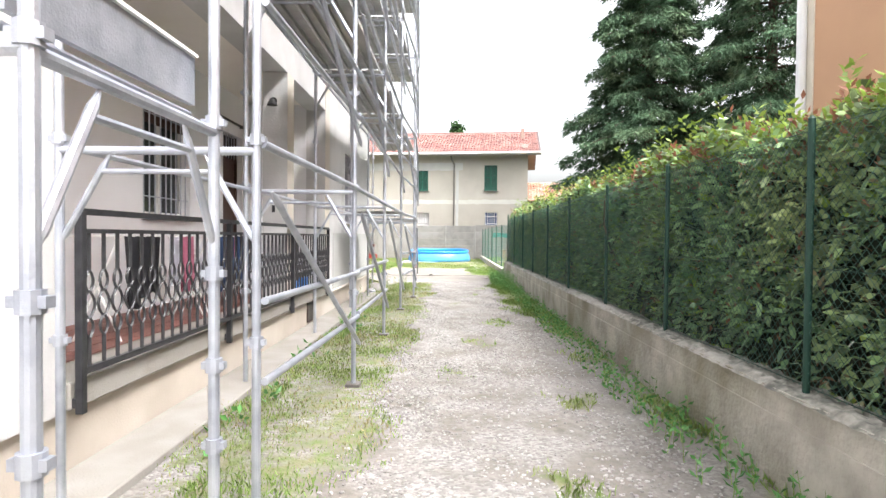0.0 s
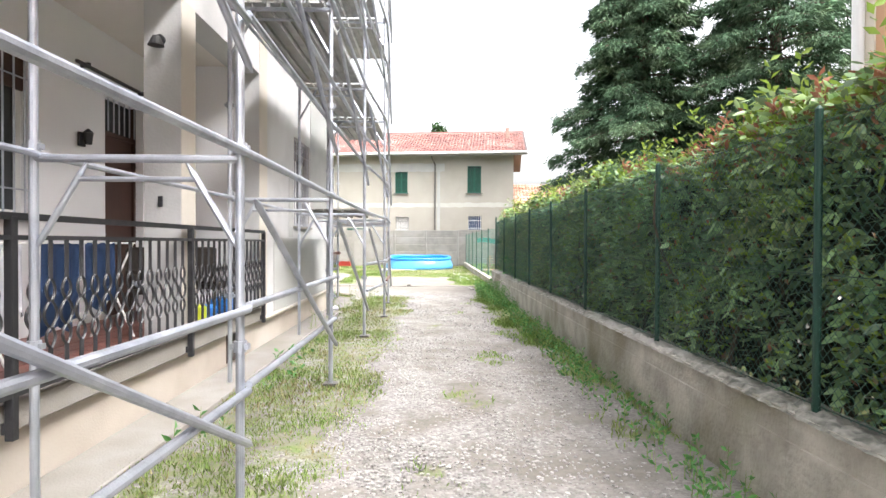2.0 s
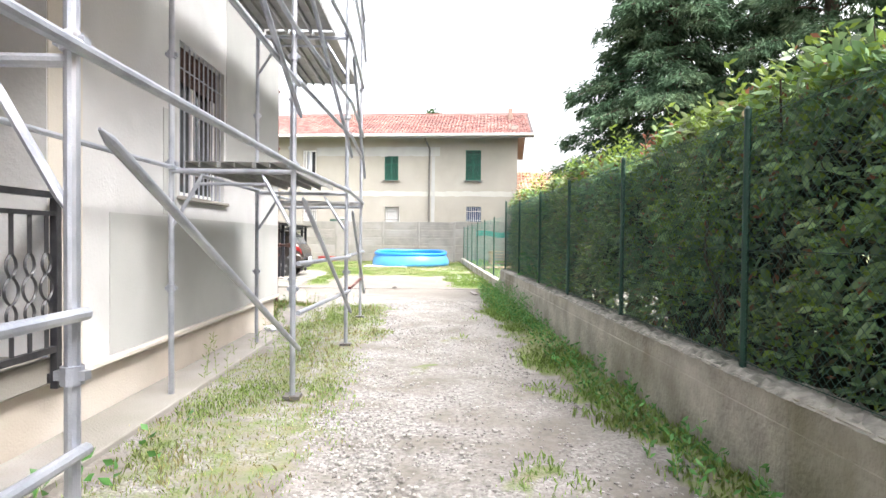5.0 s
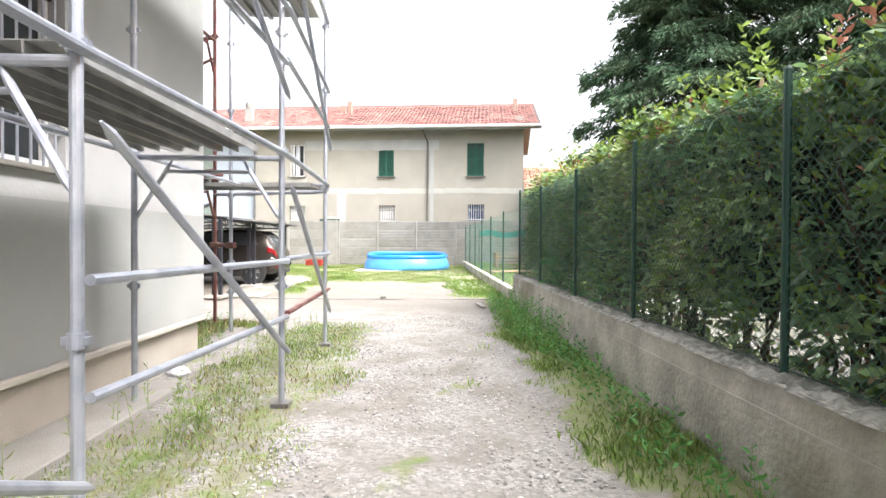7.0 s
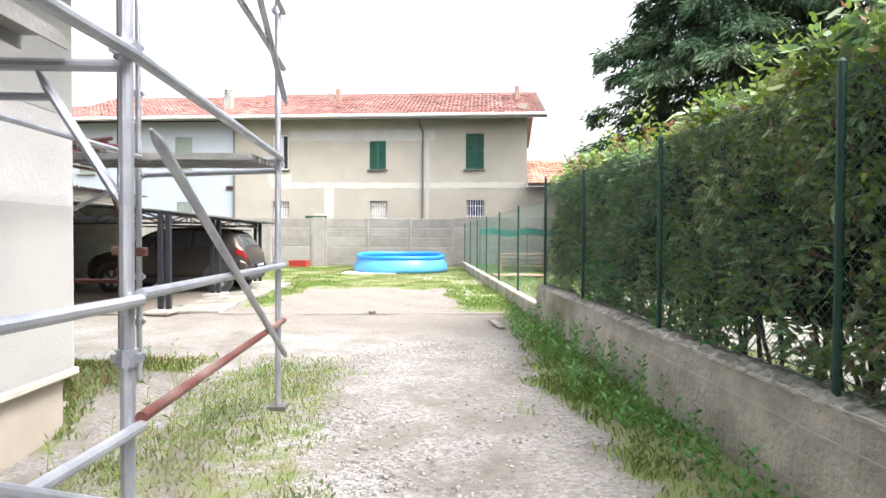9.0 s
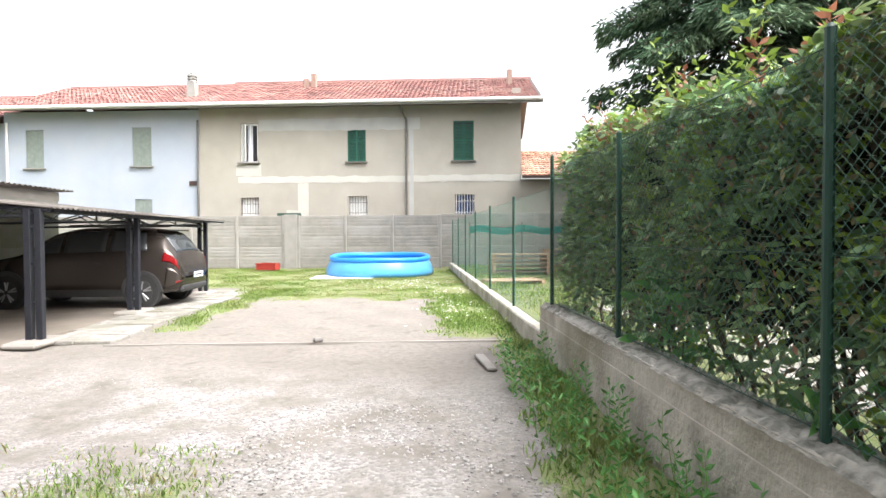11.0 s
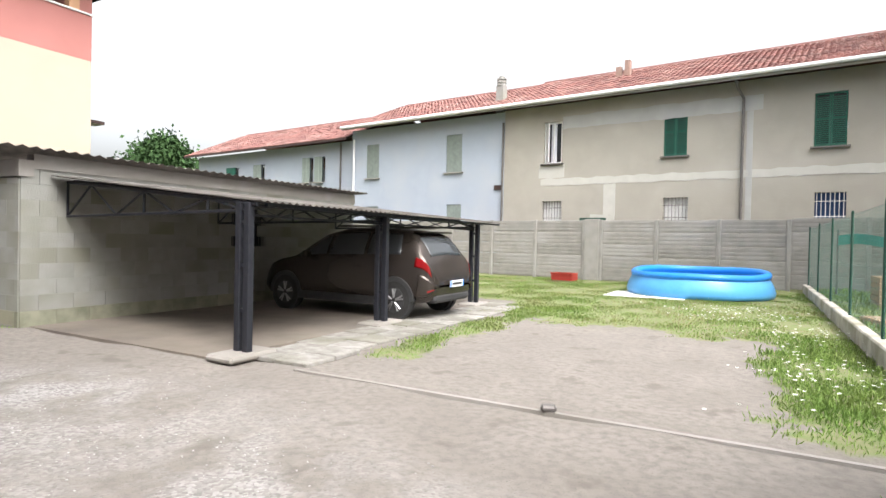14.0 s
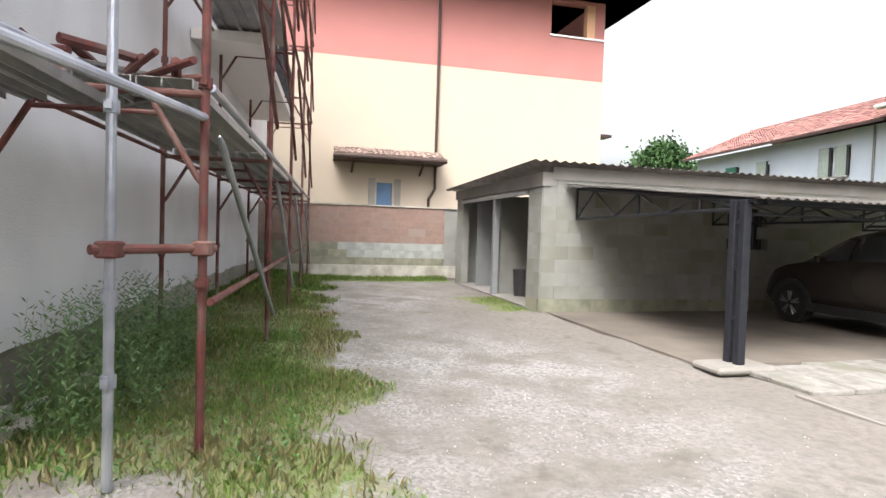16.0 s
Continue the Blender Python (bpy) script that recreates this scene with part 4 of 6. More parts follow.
def stick(a, b, ra, rb, sides=4):
    k = len(V)
    for p, q in ((a, ra), (b, rb)):
        for g in range(sides):
            an = g * 2 * math.pi / sides
            V.append((p[0] + q * math.cos(an), p[1] + q * math.sin(an), p[2]))
    for g in range(sides):
        F.append((k + g, k + (g + 1) % sides, k + sides + (g + 1) % sides, k + sides + g))


for i in range(230):
    y, x = r.uniform(HY0, HY1), r.uniform(HX0 + 0.1, HX1 - 0.2)
    p = np.array([x, y, 0.1])
    for s in range(5):
        q = p + np.array([*r.normal(0, 0.09, 2), r.uniform(0.3, 0.5)])
        stick(p, q, 0.022 - s * 0.003, 0.019 - s * 0.003)
        for _ in range(4):
            e = q + np.array([r.normal(-0.12, 0.2), r.normal(0, 0.2), r.uniform(0.05, 0.3)])
            if e[0] > 3.8:
                stick(q, e, 0.006, 0.003, 3)
        p = q
raw("twig", V, F, BARK, hedge)
P, r = hedge_pts(40000, 17, 0.8)
pick = r.random(len(P)) < np.clip((P[:, 1] - 9) / 14, 0.05, 0.8)
P = P[pick]
D = r.normal(0, 0.55, P.shape) + np.array([-0.6, 0, 0.1])
cards("bronze_leaves", P, D, r.uniform(0.05, 0.09, len(P)), r.uniform(0.022, 0.036, len(P)), LEAFBR, seed=9, parent=hedge, flat=0.4)
# the leafy inside that closes the view through the hedge, its shade painted dark
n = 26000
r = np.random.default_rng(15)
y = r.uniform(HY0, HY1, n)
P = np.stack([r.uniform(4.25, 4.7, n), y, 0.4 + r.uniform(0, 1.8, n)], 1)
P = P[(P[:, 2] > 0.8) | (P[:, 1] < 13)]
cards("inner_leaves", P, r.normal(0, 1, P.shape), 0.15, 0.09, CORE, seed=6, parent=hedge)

# broad leaved shrubs at the foot of the fence
for (x, y, s) in ((3.98, 19.1, 1.0), (3.95, 17.0, 0.55)):
    sh = thing("shrub", "broad leaved green shrub at the foot of the hedge", "shrub", "foot shrubs", m=pose(x, y, 0.12))
    r = np.random.default_rng(int(x * 100 + y))
    n = int(90 * s)
    P = np.stack([r.normal(0, 0.16, n) - 0.02, r.normal(0, 0.30, n), 0.25 + r.uniform(0, 0.7 * s, n)], 1)
    P[:, 0] = np.clip(P[:, 0], -0.16, 0.5)
    cards("leaves", P, np.stack([r.normal(-0.3, 0.5, n), r.normal(0, 0.7, n), r.normal(0.1, 0.4, n)], 1), r.uniform(0.12, 0.24, n), r.uniform(0.06, 0.10, n), LEAFBIG, seed=8, parent=sh)
    bm = bmesh.new()
    for k in range(7):
        tube(bm, (0, 0, 0), (r.normal(0, 0.08), r.normal(0, 0.2), 0.7 * s), 0.008, 5, 0.004)
    part("stem", bm, BARK, sh)


# ---- trees ----
def cedar(x, y, h, rad, seed, base=0.1, n=46):
    t = thing("cedar_tree", "large dark green cedar with drooping branches beyond the hedge", "tree", "cedars", m=pose(x, y, base))
    r = np.random.default_rng(seed)
    bm = bmesh.new()
    tube(bm, (0, 0, 0), (0, 0, h * 0.5), 0.38, 12, 0.24)
    tube(bm, (0, 0, h * 0.5), (0.1, 0, h), 0.24, 10, 0.03)
    part("trunk", bm, BARK, t, smooth=True)
    bm = bmesh.new()
    P, D = [], []
    for i in range(n * 4):
        z = h * (0.07 + 0.92 * (i / (n * 4)) ** 0.9)
        k = 1 - (z / h)
        L = rad * (k ** 0.7) * r.uniform(0.62, 1.12) + 0.3
        a = i * 2.399 + r.normal(0, 0.25)
        d = np.array([math.cos(a), math.sin(a), 0])
        m = 9
        pts = [np.array([0, 0, z]) + d * L * s + np.array([0, 0, 0.35 * L * s * (0.5 - s) * 1.0]) for s in np.linspace(0, 1, m)]
        for p, q, s in zip(pts, pts[1:], range(m)):
            if s % 2 == 0:
                tube(bm, p, pts[min(s + 2, m - 1)], 0.05 * (1 - s / m) + 0.012, 4, 0.05 * (1 - (s + 2) / (m + 2)) + 0.01)
        side = np.array([-d[1], d[0], 0])
        c = int(90 * L / rad * 1.25) + 30
        s = r.uniform(0.22, 1.0, c) ** 0.8
        w = r.uniform(-1, 1, c) * (1.05 - s * 0.75) * L * 0.42
        base_p = np.outer(s * L, d) + np.outer(w, side)
        zz = z + 0.35 * L * s * (0.5 - s) - np.abs(w) * 0.22 + r.normal(0, 0.05, c)
        pp = base_p.copy()
        pp[:, 2] += zz
        dd = np.outer(np.ones(c), d) * 0.6 + np.outer(np.sign(w) * 0.5, side)
        dd[:, 2] -= r.uniform(0.25, 1.0, c)
        for _ in range(7):
            P.append(pp + r.normal(0, 0.11, pp.shape))
            D.append(dd + r.normal(0, 0.28, dd.shape))
    part("limb", bm, BARK, t)
    P, D = np.concatenate(P), np.concatenate(D)
    cards("crown", P, D, r.uniform(0.18, 0.42, len(P)), r.uniform(0.035, 0.07, len(P)), NEEDLE, bend=0.5, seed=seed, parent=t)
    return t


cedar(12.6, 32.5, 21, 5.6, 21)
cedar(18.0, 30.0, 23, 6.5, 22)


def broad_tree(name, label, x, y, h, rad, seed, base=0.0, leaf=NEEDLE, n=9000, size=0.35):
    t = thing(name, label, "tree", "far trees", m=pose(x, y, base))
    r = np.random.default_rng(seed)
    bm = tube(bmesh.new(), (0, 0, 0), (0, 0, h * 0.6), 0.3, 8, 0.15)
    cs = []
    for i in range(26):
        a, q = r.uniform(0, 6.28), r.uniform(0.1, 0.8)
        zc = h * (0.45 + 0.48 * r.random())
        c = np.array([math.cos(a) * rad * q * (1.25 - zc / h), math.sin(a) * rad * q * (1.25 - zc / h), zc])
        cs.append(c)
        tube(bm, (0, 0, h * 0.35), c, 0.07, 5, 0.02)
    part("trunk", bm, BARK, t)
    cs = np.array(cs)
    P = cs[r.integers(0, len(cs), n)] + r.normal(0, rad * 0.19, (n, 3))
    cards("crown", P, r.normal(0, 1, P.shape) + np.array([0, 0, 0.3]), r.uniform(0.5, 1, n) * size, r.uniform(0.4, 0.8, n) * size, leaf, seed=seed, parent=t)


broad_tree("far_tree", "distant rounded dark green conifer beyond the garages", -47, 52.7, 9.9, 3.9, 31, size=0.5, n=30000, leaf=FARLEAF)
broad_tree("far_tree", "distant small green tree beside a taller one", -45, 55.5, 9.0, 1.6, 32, size=0.45, n=5000, leaf=FARLEAF)
broad_tree("far_tree", "distant tree top showing above the roof ridge", 2.4, 75, 17.8, 1.8, 33, size=0.6, n=4000, leaf=FARLEAF)

# ---- long two storey house at the far end ----
L1, L2, L3, RE = -8.06, -17.7, -33.0, 7.05
far_house = thing("farm_house", "long rendered two storey house with clay tile roof behind the wall", "house", m=FM)
wins = [(3.95, 4.89, 4.88, 6.71), (-0.99, -0.13, 4.88, 6.71), (-6.08, -5.24, 4.88, 6.71)]
gwins = [(4.02, 4.91, 2.2, 3.32), (-0.96, -0.05, 2.2, 3.27), (-6.10, -5.2, 2.2, 3.24)]
bm = wall_with_holes(bmesh.new(), "y", 0, 0.4, L1, RE, 0, 7.45, wins + gwins)
box(bm, RE - 0.4, RE, 0.4, 9, 0, 7.45)
part("wall", bm, FACADE, far_house, "patched beige grey render wall")
bwins = [(-11.33, -10.4, 4.77, 6.62), (-16.62, -15.72, 4.72, 6.55), (-11.25, -10.4, 2.0, 3.2), (-16.6, -15.7, 2.0, 3.2)]
part("wall", wall_with_holes(bmesh.new(), "y", 0.004, 0.4, L2, L1, 0, 7.40, bwins), FACADE_BLUE, far_house, "pale blue rendered wall")
cwins = [(-20.8, -20.15, 4.7, 6.2), (-21.85, -21.2, 4.7, 6.2), (-26.5, -25.7, 4.7, 6.05), (-29.4, -28.4, 4.7, 6.0)]
part("wall", wall_with_holes(bmesh.new(), "y", 0.3, 0.7, L3, L2, 0, 6.95, cwins), FACADE_BLUE, far_house, "pale grey rendered wall")
bm = bmesh.new()
box(bm, L3, RE - 0.4, 9, 9.3, 0, 7.0)
box(bm, L3, L3 + 0.3, 0.7, 9, 0, 6.9)
part("wall", bm, FACADE, far_house)


def patch(name, u0, u1, z0, z1, m_, seed):
    """A thin uneven skim of mortar on the wall."""
    r = random.Random(seed)
    bm = bmesh.new()
    n = max(4, int((u1 - u0) / 0.25))
    top = [bm.verts.new((u0 + (u1 - u0) * i / n, -0.012, z1 + r.uniform(-0.035, 0.035))) for i in range(n + 1)]
    bot = [bm.verts.new((u0 + (u1 - u0) * i / n, -0.012, z0 + r.uniform(-0.03, 0.03))) for i in range(n + 1)]
    for i in range(n):
        bm.faces.new((bot[i], bot[i + 1], top[i + 1], top[i]))
    g = bmesh.ops.extrude_face_region(bm, geom=bm.faces[:])
    for v in [q for q in g["geom"] if isinstance(q, bmesh.types.BMVert)]:
        v.co.y = 0.01
    part(name, bm, m_, far_house)


patch("mortar_patch", -6.2, 7.0, 3.92, 4.22, PATCH, 1)
patch("mortar_patch", -6.3, -5.1, 4.25, 4.8, PATCH, 2)
patch("mortar_patch", -3.35, -2.85, 2.6, 3.9, PATCH, 3)
patch("mortar_patch", -3.9, -2.86, 2.35, 2.62, PATCH, 6)
patch("mortar_patch", -5.2, 2.4, 6.35, 6.9, PATCH2, 4)
patch("mortar_patch", 1.9, 2.1, 2.3, 6.3, PATCH2, 5)


def shutter(par, u0, u1, z0, z1, m_, slats=24, label="closed green louvred shutter"):
    w = part("window", B(u0 + 0.01, u1 - 0.01, 0.16, 0.2, z0 + 0.01, z1 - 0.01), GLASS, par, label)
    for a, b in ((u0 + 0.01, (u0 + u1) / 2 - 0.005), ((u0 + u1) / 2 + 0.005, u1 - 0.01)):
        bm = bmesh.new()
        box(bm, a, a + 0.05, 0.03, 0.07, z0 + 0.01, z1 - 0.01)
        box(bm, b - 0.05, b, 0.03, 0.07, z0 + 0.01, z1 - 0.01)
        for zz in (z0 + 0.01, (z0 + z1) / 2, z1 - 0.07):
            box(bm, a + 0.05, b - 0.05, 0.03, 0.07, zz, zz + 0.06)
        if slats <= 10:
            box(bm, a + 0.05, b - 0.05, 0.045, 0.06, z0 + 0.07, z1 - 0.07)
        for i in range(slats if slats > 10 else 0):
            zz = z0 + 0.08 + (z1 - z0 - 0.2) * i / slats
            box(bm, a + 0.05, b - 0.05, 0.04, 0.06, zz, zz + 0.035)
        part("shutter_leaf", bm, m_, w, "")
    part("window_sill", B(u0 - 0.1, u1 + 0.1, -0.12, 0.1, z0 - 0.06, z0 - 0.004), SLAB if m_ != GREENP else PIPEM, w, "")
    return w


shutter(far_house, *wins[0], GREENP)
shutter(far_house, *wins[1], GREENP)
for wq in bwins[:2]:
    shutter(far_house, *wq, GREYP, 10, "closed weathered grey shutter")
for wq in bwins[2:]:
    shutter(far_house, *wq, GREYP, 8, "closed weathered grey ground floor shutter")
for wq in cwins:
    shutter(far_house, *wq, GREYP if wq[0] > -27 else GREENP, 10, "closed shutter of the far wing")
u0, u1, z0, z1 = wins[2]
w = part("window", B(u0, u1, 0.3, 0.34, z0, z1), GLASS, far_house, "white framed window with one casement ajar")
bm = bmesh.new()
for a in ((u0, u0 + 0.07, z0, z1), (u1 - 0.07, u1, z0, z1), (u0 + 0.07, u1 - 0.07, z0, z0 + 0.07), (u0 + 0.07, u1 - 0.07, z1 - 0.07, z1), ((u0 + u1) / 2 - 0.03, (u0 + u1) / 2 + 0.03, z0 + 0.07, z1 - 0.07)):
    box(bm, a[0], a[1], 0.1, 0.17, a[2], a[3])
part("window_frame", bm, WHITEP, w)
bm = box(bmesh.new(), 0, 0.04, -0.38, 0, z0 + 0.06, z1 - 0.06)
part("casement", bm, WHITEP, w, m=pose(u0 + 0.1, 0.1, 0, 0, 0, 35))
part("curtain", B((u0 + u1) / 2 - 0.15, (u0 + u1) / 2 + 0.1, 0.2, 0.22, z0 + 0.08, z1 - 0.08), CLOTHW, w)
part("window_sill", B(u0 - 0.1, u1 + 0.1, -0.14, 0.1, z0 - 0.06, z0 - 0.004), PIPEM, w)
for q, (u0, u1, z0, z1) in enumerate(gwins):
    w = part("window", B(u0, u1, 0.2, 0.24, z0, z1), CLOTHN if q == 0 else WHITEP, far_house, "barred ground floor window")
    bm = bmesh.new()
    for i in range(7):
        a = u0 + (i + 0.5) * (u1 - u0) / 7
        tube(bm, (a, 0.03, z0), (a, 0.03, z1), 0.012, 6)
    for zz in (z0 + 0.3, z1 - 0.3):
        tube(bm, (u0, 0.03, zz), (u1, 0.03, zz), 0.012, 6)
    part("grille", bm, WHITEP if q == 0 else PIPEM, w)
part("door", B(-4.35, -3.2, -0.03, -0.004, 2.0, 2.5), FENCEG, far_house, "green door head")
part("meter_box", B(-8.55, -8.2, -0.05, -0.002, 3.82, 4.04), BROWNM, far_house)
bm = bmesh.new()
path_tube(bm, [(1.6, -0.75, 7.3), (1.66, -0.5, 7.05), (1.78, -0.09, 6.8), (1.78, -0.09, 0)], 0.05, 8)
part("downpipe", bm, PIPEM, far_house)
for u in (-8.1, -17.5, -18.8):
    part("downpipe", T((u, -0.08 if u > -17.7 else 0.2, 6.9), (u, -0.08 if u > -17.7 else 0.2, 0), 0.05, 8), WHITEP if u == -17.5 else PIPEM, far_house)
for u in (6.7, -3.3, -3.7):
    part("chimney", B(u - 0.13, u + 0.13, 2.6, 2.86, 8.6, 9.78 if u > 0 else (9.5 if u == -3.7 else 9.75), bev=0.02), BLOCKP, far_house, "slim terracotta chimney")
bm = box(bmesh.new(), -9.15, -8.75, 1.0, 1.4, 7.7, 9.0)
for k in range(3):
    tube(bm, (-8.95, 1.2, 9.0 + 0.14 * k), (-8.95, 1.2, 9.08 + 0.14 * k), 0.24, 12)
tube(bm, (-8.95, 1.2, 9.0), (-8.95, 1.2, 9.45), 0.15, 10)
part("chimney", bm, BLOCK, far_house, "grey ribbed chimney pot")


def tiled_roof(name, par, u0, u1, e, ridge, ze, zr, m_, tw=0.22, th=0.33, label="", label2="", seed=1):
    """Rows of overlapping half-round tiles on a sloping slab."""
    rr = np.random.default_rng(seed)
    d = np.array([0, ridge - e, zr - ze])
    L = np.linalg.norm(d)
    d = d / L
    nrm = np.array([0, -d[2], d[1]])
    bm = bmesh.new()
    vs = [bm.verts.new(p) for p in ((u0, e, ze - 0.12), (u1, e, ze - 0.12), (u1, ridge, zr - 0.12), (u0, ridge, zr - 0.12), (u0, e, ze), (u1, e, ze), (u1, ridge, zr), (u0, ridge, zr))]
    for f in ((0, 3, 2, 1), (4, 5, 6, 7), (0, 1, 5, 4), (1, 2, 6, 5), (2, 3, 7, 6), (3, 0, 4, 7)):
        bm.faces.new([vs[i] for i in f])
    roof = part(name, bm, BROWNM, par, label)
    prof = [(-0.5, 0.0), (-0.25, 0.03), (0.0, 0.042), (0.25, 0.03), (0.5, 0.0)]
    V_, F_ = [], []
    for j in range(int(L / th)):
        for i in range(int((u1 - u0) / tw)):
            k = len(V_)
            jit = rr.normal(0, 0.006, 2)
            for end, lift in ((0, -0.03), (0, 0.035), (th * 1.1, 0.004)):
                s = j * th + end
                for a, hgt in prof:
                    p = np.array([u0 + (i + 0.5) * tw + a * tw + jit[0], e, ze]) + d * s + nrm * ((hgt if lift > 0 else 0) + lift + jit[1])
                    V_.append(tuple(p))
            F_ += [(k + q + o, k + q + 1 + o, k + q + 6 + o, k + q + 5 + o) for q in range(4) for o in (0, 5)]
    raw("tiles", V_, F_, m_, roof, label2)
    return roof


ROOFI = mat("weathered_clay_tile", (0.215, 0.10, 0.088), (0.155, 0.075, 0.067), 0.8, 0.85, c3=(0.235, 0.14, 0.125), bump=0.2, island=0.28)
tiled_roof("roof", far_house, L1 - 0.2, 7.95, -0.85, 4.6, 7.5, 9.85, ROOFI, label="brown eaves boards", label2="weathered red clay tiles")
tiled_roof("roof", far_house, L2, L1 - 0.2, -0.85, 4.6, 7.42, 9.75, ROOFI, label="brown eaves boards", label2="red clay tiles", seed=2)
tiled_roof("roof", far_house, L3 - 0.6, L2, -0.5, 4.6, 6.98, 9.3, ROOFI, label="brown eaves boards", label2="red clay tiles", seed=3)
for ua, ub, ze, zr in ((L1 - 0.2, 7.95, 7.5, 9.85), (L2, L1 - 0.2, 7.42, 9.75), (L3 - 0.6, L2, 6.98, 9.3)):
    bm = bmesh.new()
    bm.faces.new([bm.verts.new(p) for p in ((ub, 4.6, zr - 0.01), (ub, 10, ze), (ua, 10, ze), (ua, 4.6, zr - 0.01))])
    bmesh.ops.recalc_face_normals(bm, faces=bm.faces[:])
    bmesh.ops.solidify(bm, geom=bm.faces[:], thickness=0.1)
    part("roof_back", bm, ROOFI, far_house)
part("gable", B(RE - 0.39, RE - 0.01, 0.1, 8.9, 7.452, 8.2), FACADE, far_house)
part("gutter", T((L2, -0.93, 7.42), (7.95, -0.93, 7.48), 0.08, 10), WHITEP, far_house, "pale metal gutter")
part("fascia", B(L2, 7.95, -0.86, -0.84, 7.30, 7.44), SLAB, far_house, "pale eaves board")

shed = thing("tiled_shed", "low shed with orange clay tiles beside the long house", "shed", m=FM)
bm = wall_with_holes(bmesh.new(), "y", 0.0, 0.3, RE + 0.004, 18, 0, 4.0, [(9.2, 10.4, 2.2, 3.5)])
part("wall", bm, FACADE, shed)
part("window", B(9.2, 10.4, 0.15, 0.2, 2.2, 3.5), GREENP, shed, "closed green shutter")
tiled_roof("roof", shed, RE + 0.02, 18, -0.6, 3.4, 4.1, 5.75, mat("orange_clay_tile", (0.36, 0.19, 0.13), (0.26, 0.135, 0.095), 0.9, 0.85, c3=(0.40, 0.27, 0.21), bump=0.2, island=0.35), label2="orange clay tiles", seed=4)

# ---- yard things ----
pool = thing("inflatable_pool", "round blue inflatable ring pool half full on the lawn", "pool", m=pose(0.85, 36.2, 0.0))
bm = bmesh.new()
n = 40
rings = [(1.92, 0.02), (1.95, 0.14), (1.90, 0.34), (1.80, 0.52), (1.74, 0.60)]
vv = [[bm.verts.new((R_ * math.cos(a) + 0.012 * math.sin(a * 9), R_ * math.sin(a), z)) for a in np.linspace(0, 2 * math.pi, n, endpoint=False)] for R_, z in rings]
for a, b in zip(vv, vv[1:]):
    for i in range(n):
        bm.faces.new((a[i], a[(i + 1) % n], b[(i + 1) % n], b[i]))
bm.faces.new(list(reversed(vv[0])))
part("wall", bm, LBLUEPVC, pool, "light blue sagging pool side", smooth=True)
bm = bmesh.new()
m_ = 10
tt = [[bm.verts.new(((1.74 + 0.11 * math.cos(b)) * math.cos(a), (1.74 + 0.11 * math.cos(b)) * math.sin(a), 0.63 + 0.02 * math.sin(a * 3) + 0.06 * math.sin(a) + 0.10 * math.sin(b))) for b in np.linspace(0, 2 * math.pi, m_, endpoint=False)] for a in np.linspace(0, 2 * math.pi, n, endpoint=False)]
for i in range(n):
    for j in range(m_):
        bm.faces.new((tt[i][j], tt[(i + 1) % n][j], tt[(i + 1) % n][(j + 1) % m_], tt[i][(j + 1) % m_]))
part("ring", bm, BLUEPVC, pool, "inflated bright blue ring", smooth=True)
part("water", T((0, 0, 0.36), (0, 0, 0.40), 1.72, 32), LBLUEPVC, pool)
c = part("pool_sheet", B(-1.35, 0.7, 34.0, 36.0, 0.012, 0.018), WHITEP, label="white ground sheet under the pool", m=pose(0, 0, 0))
c["category"] = "ground sheet"
cr = thing("crate", "red plastic crate lying on the lawn", "crate", m=pose(-3.9, 38.9, 0.05, 0, 0, -8))
bm = bmesh.new()
for a in ((-0.4, 0.4, -0.27, -0.25), (-0.4, 0.4, 0.25, 0.27), (-0.4, -0.38, -0.25, 0.25), (0.38, 0.4, -0.25, 0.25)):
    box(bm, *a, 0, 0.27)
part("side", bm, REDPL, cr)
part("bottom", B(-0.38, 0.38, -0.25, 0.25, 0.0, 0.02), REDPL, cr)
part("rim", B(-0.42, 0.42, -0.30, -0.272, 0.22, 0.27), REDPL, cr)
part("kerb_strip", B(-2.0, 3.55, 22.80, 22.85, -0.05, 0.006), SLAB, kind="structure", label="flush pale concrete edging")
mk = part("stone_block", B(-0.055, 0.055, -0.37, 0.37, 0, 0.03, bev=0.008), SLAB, label="narrow pale stone kerb piece set in the gravel", m=pose(2.88, 21.43, 0.004, 0, 0, 4))
mk["category"] = "slab"
st_ = part("stone", B(-0.07, 0.06, -0.05, 0.05, 0, 0.06, bev=0.02), PIPEM, label="dark stone on the concrete edge", m=pose(0.8, 22.84, 0.0, 0, 0, 20))
st_["category"] = "stone"

# ---- prefabricated panel wall ----
pw = thing("panel_wall", "grey prefabricated concrete panel wall along the back of the yard", "wall", m=FM @ pose(0, -1.9, 0))
pp = [3.43 - 2.06 * i for i in range(4)] + [-3.42 - 2.06 * i for i in range(13)]
pm = bpy.data.meshes.new("panel")
bm = box(bmesh.new(), 0.06, 2.0, -0.02, 0.02, 0.004, 0.452, bev=0.008)
for q in (0.05, 0.185, 0.32):
    box(bm, 0.10, 1.96, -0.03, -0.02, q, q + 0.085, bev=0.004)
bm.to_mesh(pm)
bm.free()
pm.materials.append(PREFAB)
qm = bpy.data.meshes.new("concrete_post")
bm = box(bmesh.new(), -0.06, 0.06, -0.07, 0.07, 0, 2.33, bev=0.01)
bm.to_mesh(qm)
bm.free()
qm.materials.append(PREFAB)
for u in pp:
    piece("concrete_post", qm, pw, pose(u, 0, 0))
